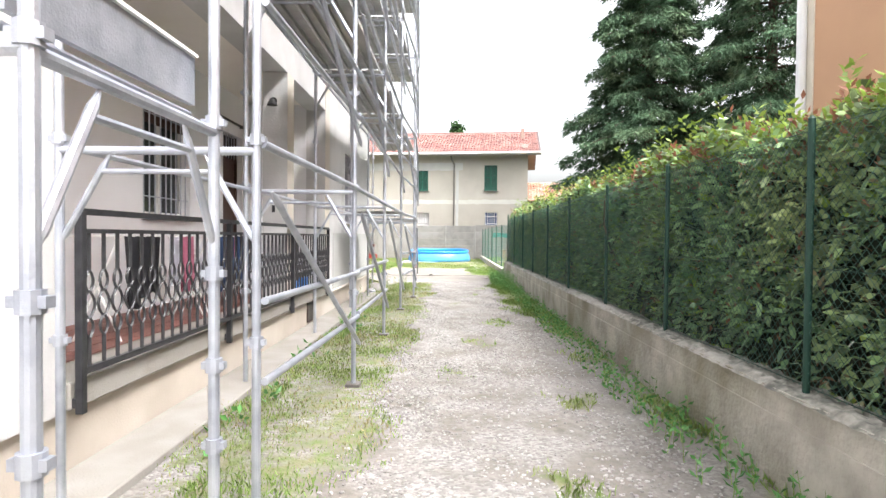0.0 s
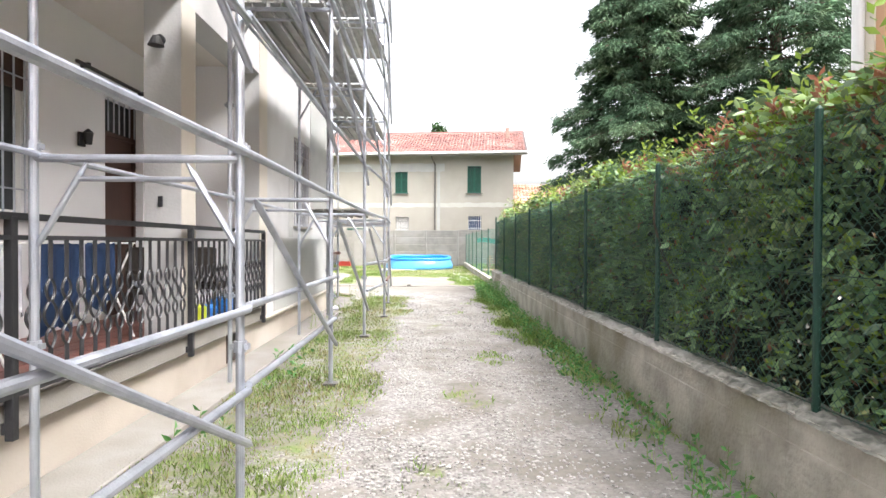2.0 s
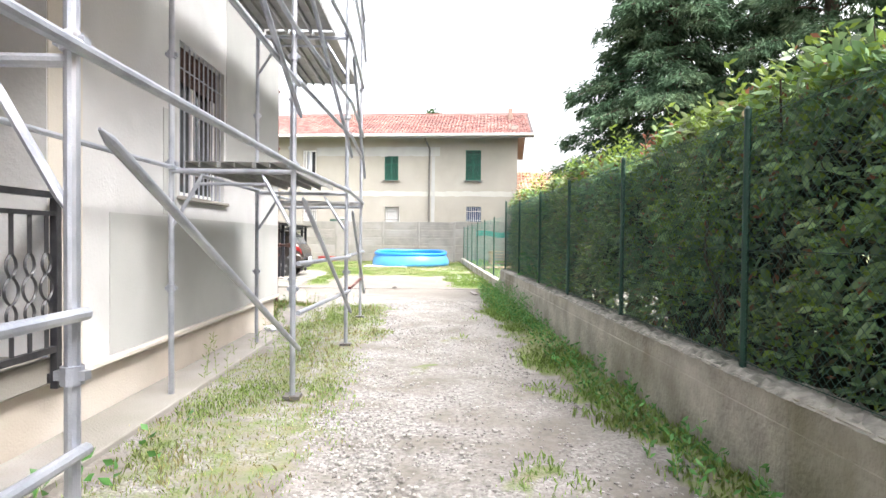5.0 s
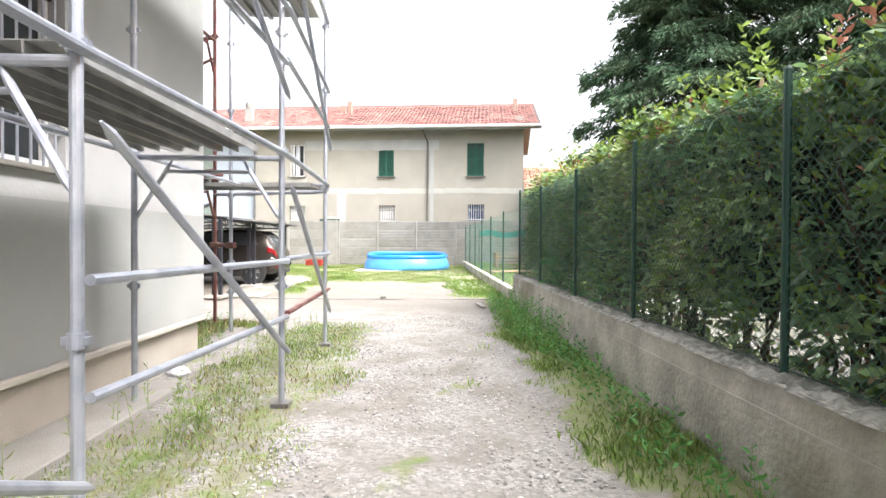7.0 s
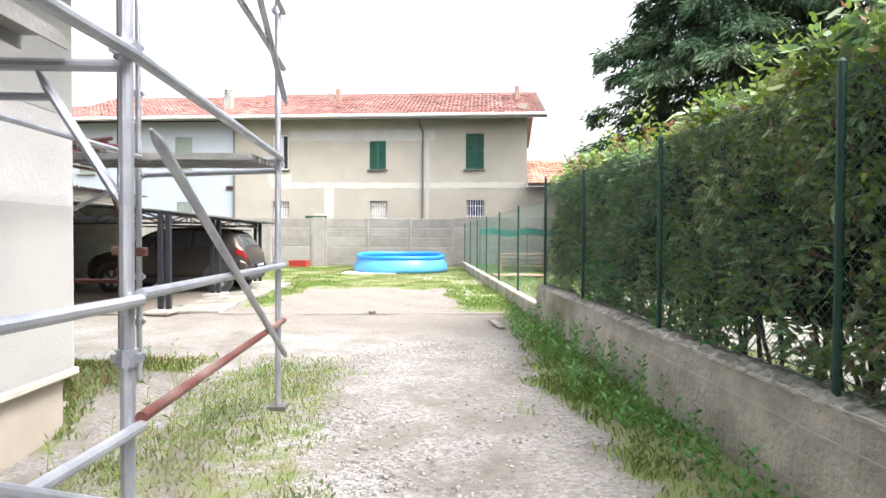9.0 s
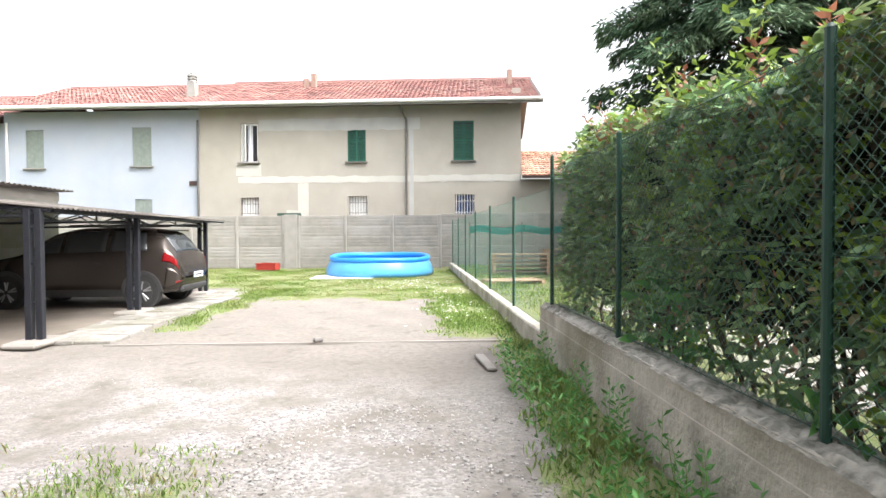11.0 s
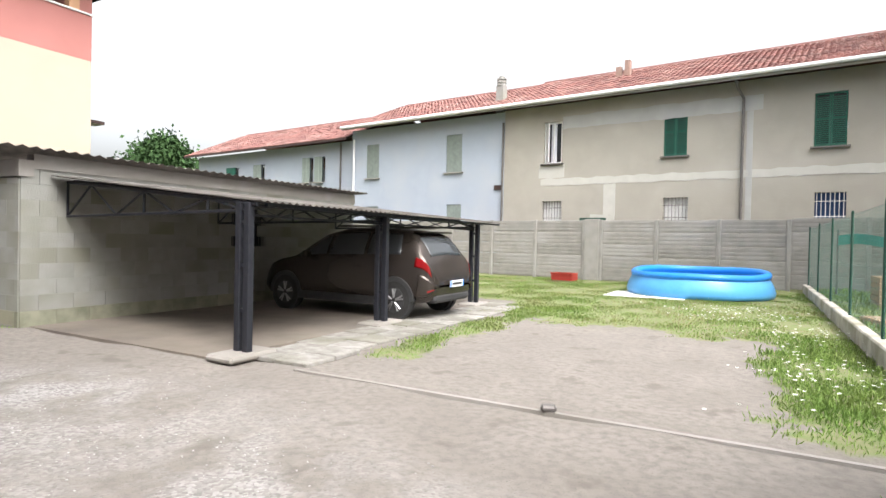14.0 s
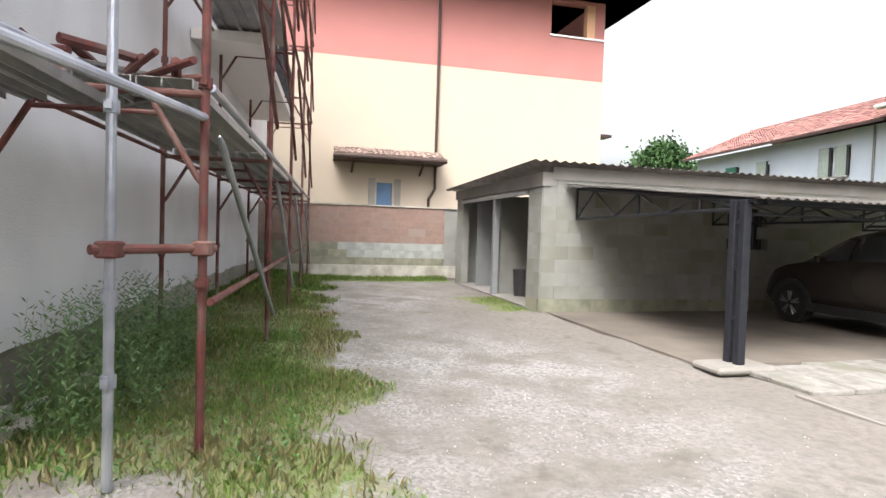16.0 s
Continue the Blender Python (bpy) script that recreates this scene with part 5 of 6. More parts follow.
for u in [1.37, -0.69, -2.75] + [-3.42 - 2.06 * i for i in range(1, 13)]:
    for k in range(5):
        piece("panel", pm, pw, pose(u, 0, 0.03 + 0.457 * k))
for k in range(6):
    piece("concrete_post", qm, pw, pose(3.43 + 2.06 * (k + 1), 0, 0.05))
    for j in range(5):
        piece("panel", pm, pw, pose(3.43 + 2.06 * k, 0, 0.08 + 0.457 * j))
part("pillar", B(-3.36, -2.81, -0.09, 0.09, 0, 2.36, bev=0.01), PREFAB, pw, "thick concrete pillar")

# ---- garage of concrete blocks ----
GX, GY = -7.1, 22.55
gar = thing("garage", "low garage of bare grey concrete blocks with corrugated roof", "garage", m=pose(0, 0, 0))
part("roof_beam", B(-12.75, GX + 0.02, GY - 0.02, GY + 0.18, 2.22, 2.46), SLAB, gar, "stained concrete beam")
part("roof_beam", B(GX - 0.18, GX + 0.02, GY + 0.18, 30.4, 2.34, 2.56), SLAB, gar, "stained concrete beam")
bm = wall_with_holes(bmesh.new(), "x", GX - 0.2, GX - 0.03, GY + 0.02, 30.4, 0, 2.34, [(26.4, 27.3, 1.2, 2.0)])
box(bm, -12.7, -12.5, GY + 0.02, 30.4, 0, 2.3)
box(bm, -12.5, GX - 0.2, 30.2, 30.4, 0, 2.3)
box(bm, -7.72, GX - 0.2, GY + 0.03, GY + 0.2, 0, 2.22)
box(bm, -12.5, -12.15, GY + 0.02, GY + 0.2, 0, 2.22)
box(bm, -9.95, -9.85, GY + 0.25, 30.2, 0, 2.2)
part("wall", bm, BLOCK, gar)
part("floor", B(-12.5, GX - 0.2, GY, 30.2, -0.05, 0.03), SLAB, gar)
for x in (-9.72,):
    part("door_post", B(x - 0.06, x + 0.06, GY + 0.02, GY + 0.14, 0, 2.1), DOOR_MET, gar)
part("door_track", B(-12.1, -7.75, GY - 0.05, GY + 0.0, 2.1, 2.17), DOOR_MET, gar)
part("door_leaf", B(-11.6, -11.55, GY + 0.25, GY + 1.6, 0.03, 2.1), DOOR_MET, gar, "grey metal door leaf standing open")
part("door_leaf", B(-9.15, -7.85, GY + 0.9, GY + 0.95, 0.03, 1.95), DOOR_MET, gar, "grey metal door leaf standing open")
g = part("window", B(GX - 0.17, GX - 0.15, 26.4, 27.3, 1.2, 2.0), GLASS, gar, "barred opening in the block wall")
for i in range(6):
    part("bar", T((GX - 0.1, 26.5 + 0.14 * i, 1.2), (GX - 0.1, 26.5 + 0.14 * i, 2.0), 0.01, 6), PIPEM, g)
bag = part("sack", B(-8.7, -8.3, GY + 0.35, GY + 0.8, 0.03, 0.75, bev=0.08), DARKIN, label="dark sack standing in the garage opening")
bag["category"] = "sack"
bag = part("bin", T((-9.4, GY + 0.6, 0.03), (-9.4, GY + 0.6, 0.6), 0.16, 14, 0.2), PLASTIC, label="black plastic bin in the garage opening")
bag["category"] = "bin"


def corrugated(name, par, x0, x1, y0, y1, zf, m_, wave=0.09, amp=0.018, along="y", label=""):
    """A wavy sheet whose height is zf(x, y), waves repeating along one axis."""
    bm = bmesh.new()
    a0, a1, b0, b1 = (y0, y1, x0, x1) if along == "y" else (x0, x1, y0, y1)
    n = int((a1 - a0) / (wave / 4))
    rows = []
    for i in range(n + 1):
        a = a0 + (a1 - a0) * i / n
        row = []
        for b in (b0, (b0 + b1) / 2, b1):
            x, y = (b, a) if along == "y" else (a, b)
            row.append(bm.verts.new((x, y, zf(x, y) + amp * math.sin(2 * math.pi * (a - a0) / wave))))
        rows.append(row)
    for p, q in zip(rows, rows[1:]):
        for j in range(2):
            bm.faces.new((p[j], p[j + 1], q[j + 1], q[j]))
    bmesh.ops.solidify(bm, geom=bm.faces[:], thickness=0.006)
    return part(name, bm, m_, par, label)


corrugated("roof_sheet", gar, -13.0, GX + 0.25, GY - 0.3, 30.7, lambda x, y: 2.62 + 0.022 * (x - GX), SHEET, wave=0.18, amp=0.022, label="weathered corrugated roof sheets")

# ---- carport ----
cp = thing("carport", "carport with dark steel trusses and corrugated sheet roof", "carport", m=pose(0, 0, 0))
cols = [(-2.96, 22.98), (-3.13, 26.02), (-3.17, 29.62)]
for i, (x, y) in enumerate(cols):
    for s in (-0.07, 0.07):
        part("column", B(x + s - 0.043, x + s + 0.043, y - 0.045, y + 0.045, 0.06, 1.80, bev=0.006), COLUMN, cp)
    for z in (0.52, 1.05, 1.55):
        part("tie_plate", B(x - 0.05, x + 0.05, y - 0.03, y + 0.03, z, z + 0.045), COLUMN, cp)
    part("footing", B(x - 0.22, x + 0.22, y - 0.36, y + 0.36, -0.02, 0.065, bev=0.03), SLAB, cp, "pale concrete footing")
    # truss from the garage wall to the overhang
    yt = y + (0.22 if i == 0 else 0.0)
    za, zb = 2.19, 1.80
    x0, x1 = GX + 0.03, x + 0.2
    top = lambda q: za + (zb - za) * (q - x0) / (x - x0)
    bot = lambda q: 1.66 + (1.71 - 1.66) * (q - x0) / (x - x0) if q < x else top(q) - 0.05
    bm = bmesh.new()
    tube(bm, (x0, yt, top(x0)), (x1, y, top(x1)), 0.025, 6)
    tube(bm, (x0, yt, bot(x0)), (x, y, bot(x - 0.01)), 0.022, 6)
    k = 6
    for j in range(k):
        p, q = x0 + (x - x0) * j / k, x0 + (x - x0) * (j + 1) / k
        yp, yq = yt + (y - yt) * j / k, yt + (y - yt) * (j + 1) / k
        if j % 2 == 0:
            tube(bm, (p, yp, bot(p)), (q, yq, top(q)), 0.016, 5)
        else:
            tube(bm, (p, yp, top(p)), (q, yq, bot(q - 0.001)), 0.016, 5)
        if j in (0, 3, 5):
            tube(bm, (p, yp, bot(p)), (p, yp, top(p)), 0.02, 5)
    part("truss", bm, COLUMN, cp)
for (a, b) in zip(cols, cols[1:]):
    bm = bmesh.new()
    tube(bm, (a[0], a[1], 1.78), (b[0], b[1], 1.78), 0.02, 6)
    tube(bm, (a[0], a[1], 1.66), (b[0], b[1], 1.66), 0.016, 6)
    for j in range(5):
        p, q = j / 5, (j + 1) / 5
        f = lambda s, z: (a[0] + (b[0] - a[0]) * s, a[1] + (b[1] - a[1]) * s, z)
        tube(bm, f(p, 1.66 if j % 2 else 1.78), f(q, 1.78 if j % 2 else 1.66), 0.011, 5)
    part("edge_truss", bm, COLUMN, cp)
for q in np.linspace(GX + 0.2, -2.85, 5):
    part("purlin", B(q - 0.025, q + 0.025, 23.2, 30.2, 2.205 - 0.103 * (q - GX), 2.24 - 0.103 * (q - GX)), COLUMN, cp)
corrugated("roof_sheet", cp, GX + 0.03, -2.72, 22.95, 30.35, lambda x, y: 2.27 - 0.103 * (x - GX), SHEET, wave=0.12, amp=0.014, label="weathered corrugated carport sheets")
part("carport_floor", B(GX, -3.12, 22.7, 30.6, -0.05, 0.012), mat("dusty_concrete", (0.18, 0.155, 0.13), (0.145, 0.125, 0.105), 2, 0.9, c3=(0.11, 0.095, 0.083), bump=0.3), kind="structure", label="dusty concrete floor")


# ---- car ----
def car(m):
    c = thing("car", "brown grey five door hatchback parked under the carport", "car", m=m)
    st_ = np.array([  # x from the tail, half width low, at the belt, at the roof, bottom, belt, roof
        (0.00, 0.60, 0.56, 0.44, 0.46, 0.62, 0.64), (0.03, 0.72, 0.70, 0.54, 0.38, 0.74, 0.80), (0.09, 0.79, 0.78, 0.60, 0.33, 0.88, 0.97),
        (0.17, 0.83, 0.815, 0.61, 0.30, 0.97, 1.10), (0.30, 0.86, 0.84, 0.60, 0.28, 1.01, 1.28), (0.44, 0.865, 0.85, 0.585, 0.26, 1.015, 1.42),
        (0.62, 0.87, 0.855, 0.58, 0.25, 1.01, 1.485), (1.00, 0.87, 0.86, 0.585, 0.23, 1.0, 1.52), (1.50, 0.87, 0.86, 0.59, 0.22, 0.985, 1.53),
        (2.05, 0.87, 0.86, 0.59, 0.22, 0.97, 1.51), (2.45, 0.87, 0.86, 0.59, 0.22, 0.96, 1.43), (2.80, 0.868, 0.855, 0.64, 0.22, 0.95, 1.25),
        (3.10, 0.865, 0.85, 0.70, 0.23, 0.94, 1.04), (3.45, 0.85, 0.82, 0.68, 0.25, 0.89, 0.96), (3.75, 0.81, 0.77, 0.62, 0.26, 0.80, 0.87),
        (3.95, 0.72, 0.68, 0.52, 0.28, 0.66, 0.72), (4.02, 0.60, 0.56, 0.42, 0.34, 0.52, 0.56)])

    def surf(x, v, off=0.0):
        """A point of the bodywork: x from the tail, v from the sill (0) over shoulder (3) and roof edge (5) to the middle (7)."""
        def at(q, w):
            q = min(max(q, 0.0), 4.02)
            wl, wb, wr, zb, zm, zr = (float(np.interp(q, st_[:, 0], st_[:, k])) for k in range(1, 7))
            pr = [(wl * 0.86, zb), (wl, zb + 0.12), (wl * 1.01, (zb + zm) / 2), (wb, zm), ((wb + wr) / 2 + 0.035, (zm + zr) / 2), (wr, zr - 0.035), (wr * 0.6, zr), (0.0, zr + 0.008)]
            w = min(max(w, 0.0), 7.0)
            k = min(int(w), 6)
            t = w - k
            p0, p1, p2, p3 = (np.array(pr[min(max(m, 0), 7)]) for m in (k - 1, k, k + 1, k + 2))
            g = 0.5 * (2 * p1 + (p2 - p0) * t + (2 * p0 - 5 * p1 + 4 * p2 - p3) * t * t + (3 * p1 - p0 - 3 * p2 + p3) * t ** 3)
            return np.array([-q, max(g[0], 0.0), g[1]])
        p = at(x, v)
        if off:
            du = at(x + 0.03, v) - at(x - 0.03, v)
            dv = at(x, v + 0.05) - at(x, v - 0.05)
            nn = np.cross(du, dv)
            p = p + nn / (np.linalg.norm(nn) + 1e-9) * off
        return p

    xs_ = sorted(set([round(float(q), 3) for q in st_[:, 0]] + [0.015, 0.06, 0.13, 0.23, 0.37, 0.53, 0.8, 1.25, 2.65, 2.95, 3.3, 3.6, 3.85]))
    vs_ = [0, 0.5, 1, 1.5, 2, 2.5, 3, 3.5, 4, 4.5, 4.8, 5.1, 5.5, 6, 6.5, 7]
    bm = bmesh.new()
    rows = []
    for x in xs_:
        half = [surf(x, v) for v in vs_]
        ring = half + [h * np.array([1, -1, 1]) for h in reversed(half[:-1])]
        rows.append([bm.verts.new(q) for q in ring])
    k = len(rows[0])
    for a, b in zip(rows, rows[1:]):
        for i in range(k):
            bm.faces.new((a[i], a[(i + 1) % k], b[(i + 1) % k], b[i]))
    bm.faces.new(rows[0])
    bm.faces.new(list(reversed(rows[-1])))
    bmesh.ops.recalc_face_normals(bm, faces=bm.faces[:])
    part("body", bm, CARB, c, "metallic brown grey bodywork", smooth=True)

    def skin(name, s, xf, v0, v1, m_, off=0.008, label="", nx=8, nv=8, both=False):
        """A patch of the bodywork's own surface, set off it; xf gives its two ends in x at each v."""
        bm = bmesh.new()
        g = []
        for jv in range(nv + 1):
            v = v0 + (v1 - v0) * jv / nv
            a, b = xf(jv / nv)
            g.append([bm.verts.new(surf(a + (b - a) * ix / nx, v, off) * np.array([1, s, 1])) for ix in range(nx + 1)])
        for p, q in zip(g, g[1:]):
            for ix in range(nx):
                bm.faces.new((p[ix], p[ix + 1], q[ix + 1], q[ix]))
        if both:
            r_ = bmesh.ops.duplicate(bm, geom=bm.verts[:] + bm.edges[:] + bm.faces[:])
            for v in [e for e in r_["geom"] if isinstance(e, bmesh.types.BMVert)]:
                v.co.y *= -1
            bmesh.ops.remove_doubles(bm, verts=bm.verts[:], dist=0.002)
        bmesh.ops.recalc_face_normals(bm, faces=bm.faces[:])
        bmesh.ops.solidify(bm, geom=bm.faces[:], thickness=0.004)
        return part(name, bm, m_, c, label, smooth=True)

    for s in (1, -1):
        skin("side_window", s, lambda h: (0.62 + 0.08 * h, 1.34), 3.25, 4.75, GLASS)
        skin("side_window", s, lambda h: (1.42, 2.22), 3.25, 4.75, GLASS)
        skin("side_window", s, lambda h: (2.29, 3.02 - 0.55 * h), 3.3, 4.7, GLASS)
        skin("tail_lamp", s, lambda h: (0.05 + 0.04 * h, 0.33 - 0.02 * h), 2.62, 3.15, REDLENS, 0.012, "red wrap-round tail lamp")
        skin("reflector", s, lambda h: (0.02, 0.10), 1.15, 1.4, REDLENS, 0.03)
        for x in (0.72, 3.28):
            w = part("wheel", T((-x, s * 0.68, 0.315), (-x, s * 0.885, 0.315), 0.315, 28), RUBBER, c, "black tyre")
            part("rim", T((-x, s * 0.84, 0.315), (-x, s * 0.892, 0.315), 0.21, 22), PLASTIC, w)
            bm = bmesh.new()
            for j in range(5):
                for d_ in (-0.16, 0.16):
                    a = j * math.pi * 0.4 + 0.3
                    tube(bm, (-x + 0.04 * math.cos(a), s * 0.898, 0.315 + 0.04 * math.sin(a)), (-x + 0.195 * math.cos(a + d_), s * 0.893, 0.315 + 0.195 * math.sin(a + d_)), 0.017, 5)
            part("spokes", bm, CHROME, w)
            bm = bmesh.new()
            for j in range(11):
                a0, a1 = math.pi * j / 11, math.pi * (j + 1) / 11
                p = [(-x + q * math.cos(a), s * yy, 0.315 + q * math.sin(a)) for a in (a0, a1) for q in (0.335, 0.40) for yy in (0.80, 0.893)]
                vs = [bm.verts.new(v) for v in p]
                for f in ((0, 1, 3, 2), (4, 6, 7, 5), (0, 4, 5, 1), (2, 3, 7, 6), (1, 5, 7, 3), (0, 2, 6, 4)):
                    bm.faces.new([vs[i] for i in f])
            tube(bm, (-x, s * 0.78, 0.315), (-x, s * 0.884, 0.315), 0.345, 24)
            part("wheel_arch", bm, PLASTIC, c, "black plastic arch trim")
        part("sill", B(-2.95, -1.05, s * 0.86 - 0.02, s * 0.86 + 0.02, 0.22, 0.36), PLASTIC, c)
        part("wing_mirror", B(-2.75, -2.62, s * 0.96 - 0.09, s * 0.96 + 0.09, 0.98, 1.10, bev=0.03), CARB, c)
        part("door_handle", B(-1.62, -1.45, s * 0.885 - 0.015, s * 0.885 + 0.015, 0.84, 0.87, bev=0.006), CARB, c)
        part("roof_bar", T((-0.75, s * 0.56, 1.56), (-2.25, s * 0.56, 1.56), 0.02, 8), PLASTIC, c)
    skin("rear_window", 1, lambda h: (0.155, 0.40), 5.15, 7, GLASS, 0.008, "sloping rear window", both=True)
    skin("rear_bumper", 1, lambda h: (0.0, 0.30 - 0.06 * h), 0.9, 2.35, CARB, 0.028, "body coloured rear bumper")
    skin("rear_bumper", -1, lambda h: (0.0, 0.30 - 0.06 * h), 0.9, 2.35, CARB, 0.028, "body coloured rear bumper")
    part("wiper", T((-0.20, 0.0, 1.135), (-0.235, 0.30, 1.165), 0.012, 6), PLASTIC, c)
    skin("windscreen", 1, lambda h: (2.50, 3.0), 5.2, 7, GLASS, 0.008, both=True)
    part("spoiler", B(-0.56, -0.34, -0.55, 0.55, 1.455, 1.485, bev=0.012), CARB, c)
    part("lower_bumper", B(-0.30, 0.0, -0.66, 0.66, 0.28, 0.44, bev=0.05), PLASTIC, c, "black lower rear bumper")
    plate = part("number_plate", B(0.056, 0.066, -0.26, 0.26, 0.54, 0.65), WHITEP, c, "white number plate with blue edges")
    part("plate_edge", B(0.067, 0.07, 0.215, 0.26, 0.54, 0.65), BPLAST, plate)
    part("plate_edge", B(0.067, 0.07, -0.26, -0.215, 0.54, 0.65), BPLAST, plate)
    part("plate_text", B(0.067, 0.07, -0.18, 0.18, 0.575, 0.615), PLASTIC, plate)
    part("badge", B(-0.10, -0.075, -0.05, 0.05, 0.90, 0.93), CHROME, c)
    return c


car_ = car(pose(-2.55, 27.5, 0.012, 0, 0, 0))
car_.scale = (1.0, 1.0, 1.05)

# ---- boundary wall and neighbour ----
bw = thing("boundary_wall", "block wall pinkish above and whitewashed below", "wall", m=pose(0, 0, 0))
part("core", B(-14.2, -14.02, -6, 34, 0, 2.02), BLOCK, bw)
part("coping", B(-14.24, -13.97, -6, 34, 2.021, 2.06), CONCRETE, bw)
part("base", B(-14.019, -13.97, -6, 34, 0, 0.36), CONCRETE, bw, "dark rough concrete base")
nb = thing("neighbour_house", "cream house with salmon upper storey and brown eaves", "house", m=pose(0, 0, 0))
NX = -19.5
bm = wall_with_holes(bmesh.new(), "x", NX - 0.4, NX, -4, 30.55, 0, 7.77, [(21.25, 21.85, 2.2, 3.15)])
box(bm, -34, NX - 0.4, 30.15, 30.55, 0, 7.77)
part("wall", bm, YELLOWW, nb, "cream yellow rendered wall")
bm = wall_with_holes(bmesh.new(), "x", NX - 0.4, NX, -4, 30.55, 7.775, 10.99, [(28.15, 30.1, 9.5, 10.85)])
box(bm, -34, NX - 0.4, 30.15, 30.55, 7.775, 10.99)
part("wall", bm, PINKW, nb, "salmon pink rendered wall")
part("pillar", B(NX - 0.3, NX + 0.005, 29.75, 30.1, 9.51, 10.84), ORANGEW, nb)
part("ledge", B(NX - 0.05, NX + 0.06, 28.1, 30.6, 9.43, 9.495), WHITEP, nb)
bm = bmesh.new()
for y0_, y1_, z0_, z1_ in ((-6, 32.3, 11.15, 11.15),):
    vs = [bm.verts.new(p) for p in ((NX + 1.4, y0_, z0_), (NX + 1.4, y1_, z1_), (-34, y1_, z1_), (-34, y0_, z0_))]
    bm.faces.new(vs)
bmesh.ops.solidify(bm, geom=bm.faces[:], thickness=0.16)
part("roof", bm, mat("eaves_boards", (0.13, 0.10, 0.085), (0.095, 0.073, 0.062), 3, 0.8, stretch=(1, 6, 1)), nb, "brown boarded eaves")
part("eaves_gutter", T((NX + 1.45, -6, 11.12), (NX + 1.45, 32.35, 11.12), 0.09, 10), BROWNM, nb, "dark brown gutter")
bm = bmesh.new()
path_tube(bm, [(NX + 0.08, 23.5, 13), (NX + 0.08, 23.5, 3.0), (NX + 0.1, 23.25, 2.6), (NX + 0.08, 23.4, 0)], 0.055, 10)
part("downpipe", bm, BROWNM, nb, "brown downpipe")
can = part("canopy", B(NX + 0.02, NX + 1.0, 19.6, 23.65, 3.86, 4.02), BROWNM, nb, "small tiled canopy on brown brackets")
tr = tiled_roof("canopy_roof", nb, 0, 4.0, 0, 1.0, 0, 0.35, ROOFO, tw=0.2, th=0.25, label="", label2="mottled clay canopy tiles", seed=7)
tr.matrix_basis = pose(NX + 1.02, 19.62, 4.05, 0, 0, 90)
part("canopy_gutter", T((NX + 1.07, 19.55, 3.95), (NX + 1.07, 23.7, 3.95), 0.085, 10), BROWNM, nb)
for y in (20.3, 22.9):
    part("canopy_bracket", T((NX + 0.01, y, 3.5), (NX + 0.8, y, 3.9), 0.05, 6), BROWNM, nb)
part("window", B(NX - 0.15, NX - 0.1, 21.25, 21.85, 2.2, 3.15), BLUEGL, nb, "small blue niche window")
for y in (20.95, 21.92):
    part("window_frame", B(NX + 0.002, NX + 0.05, y, y + 0.25, 2.0, 3.3), SLAB, nb)
part("balcony_slab", B(-20.6, -19.9, 30.66, 31.3, 5.6, 5.72), BROWNM, nb)
rb = thing("side_house", "orange beige house with a white downpipe beyond the hedge", "house", m=pose(0, 0, 0))
part("wall", B(9.5, 18, -8, 13.4, 0, 13), ORANGEW, rb)
bm = path_tube(bmesh.new(), [(9.38, 13.22, 13), (9.38, 13.22, 0)], 0.10, 12)
part("downpipe", bm, WHITEP, rb, "white downpipe")
part("corner_trim", B(9.47, 9.499, 12.95, 13.4, 0, 13), mat("cream_trim", (0.66, 0.6, 0.5), (0.62, 0.56, 0.47)), rb)
part("balcony", B(8.9, 9.49, 9.0, 12.0, 3.3, 3.45), BROWNM, rb)

# garden beyond the fence
for i, (x, y, w_, h_, d_) in enumerate(((5.6, 34.2, 1.9, 0.8, 1.1), (7.6, 34.6, 1.9, 0.85, 1.0), (4.75, 30.4, 1.5, 0.14, 0.9))):
    pl = thing("pallet_stack", "weathered wooden pallets stacked in the neighbouring garden", "pallets", "pallet stacks", m=pose(x, y, 0.12, 0, 0, 6 * i))
    for k in range(max(1, int(h_ / 0.14))):
        z = 0.14 * k
        for j in range(6):
            part("board", B(-w_ / 2, w_ / 2, -d_ / 2 + j * d_ / 6, -d_ / 2 + j * d_ / 6 + d_ / 8, z + 0.10, z + 0.12), PALLET, pl)
        part("bearer", B(-w_ / 2, -w_ / 2 + 0.1, -d_ / 2, d_ / 2, z, z + 0.1), PALLET, pl)
        part("bearer", B(w_ / 2 - 0.1, w_ / 2, -d_ / 2, d_ / 2, z, z + 0.1), PALLET, pl)
bm = bmesh.new()
n = 22
g = [[bm.verts.new((4.3 + 0.22 * i, 37.6 + 0.05 * math.sin(i), z + 0.06 * math.sin(i * 0.8))) for z in (1.5, 1.78)] for i in range(n)]
for a, b in zip(g, g[1:]):
    bm.faces.new((a[0], b[0], b[1], a[1]))
bmesh.ops.solidify(bm, geom=bm.faces[:], thickness=0.01)
o = part("shade_net", bm, TEALNET, label="teal shade net strung along a wire fence")
o["category"] = "net"
nf = thing("inner_fence", "low wire fence with posts carrying the net", "fence")
for i in range(5):
    part("post", T((4.3 + 2.1 * i, 37.66, 0.1), (4.3 + 2.1 * i, 37.66, 1.95), 0.03, 8), PIPEM, nf)

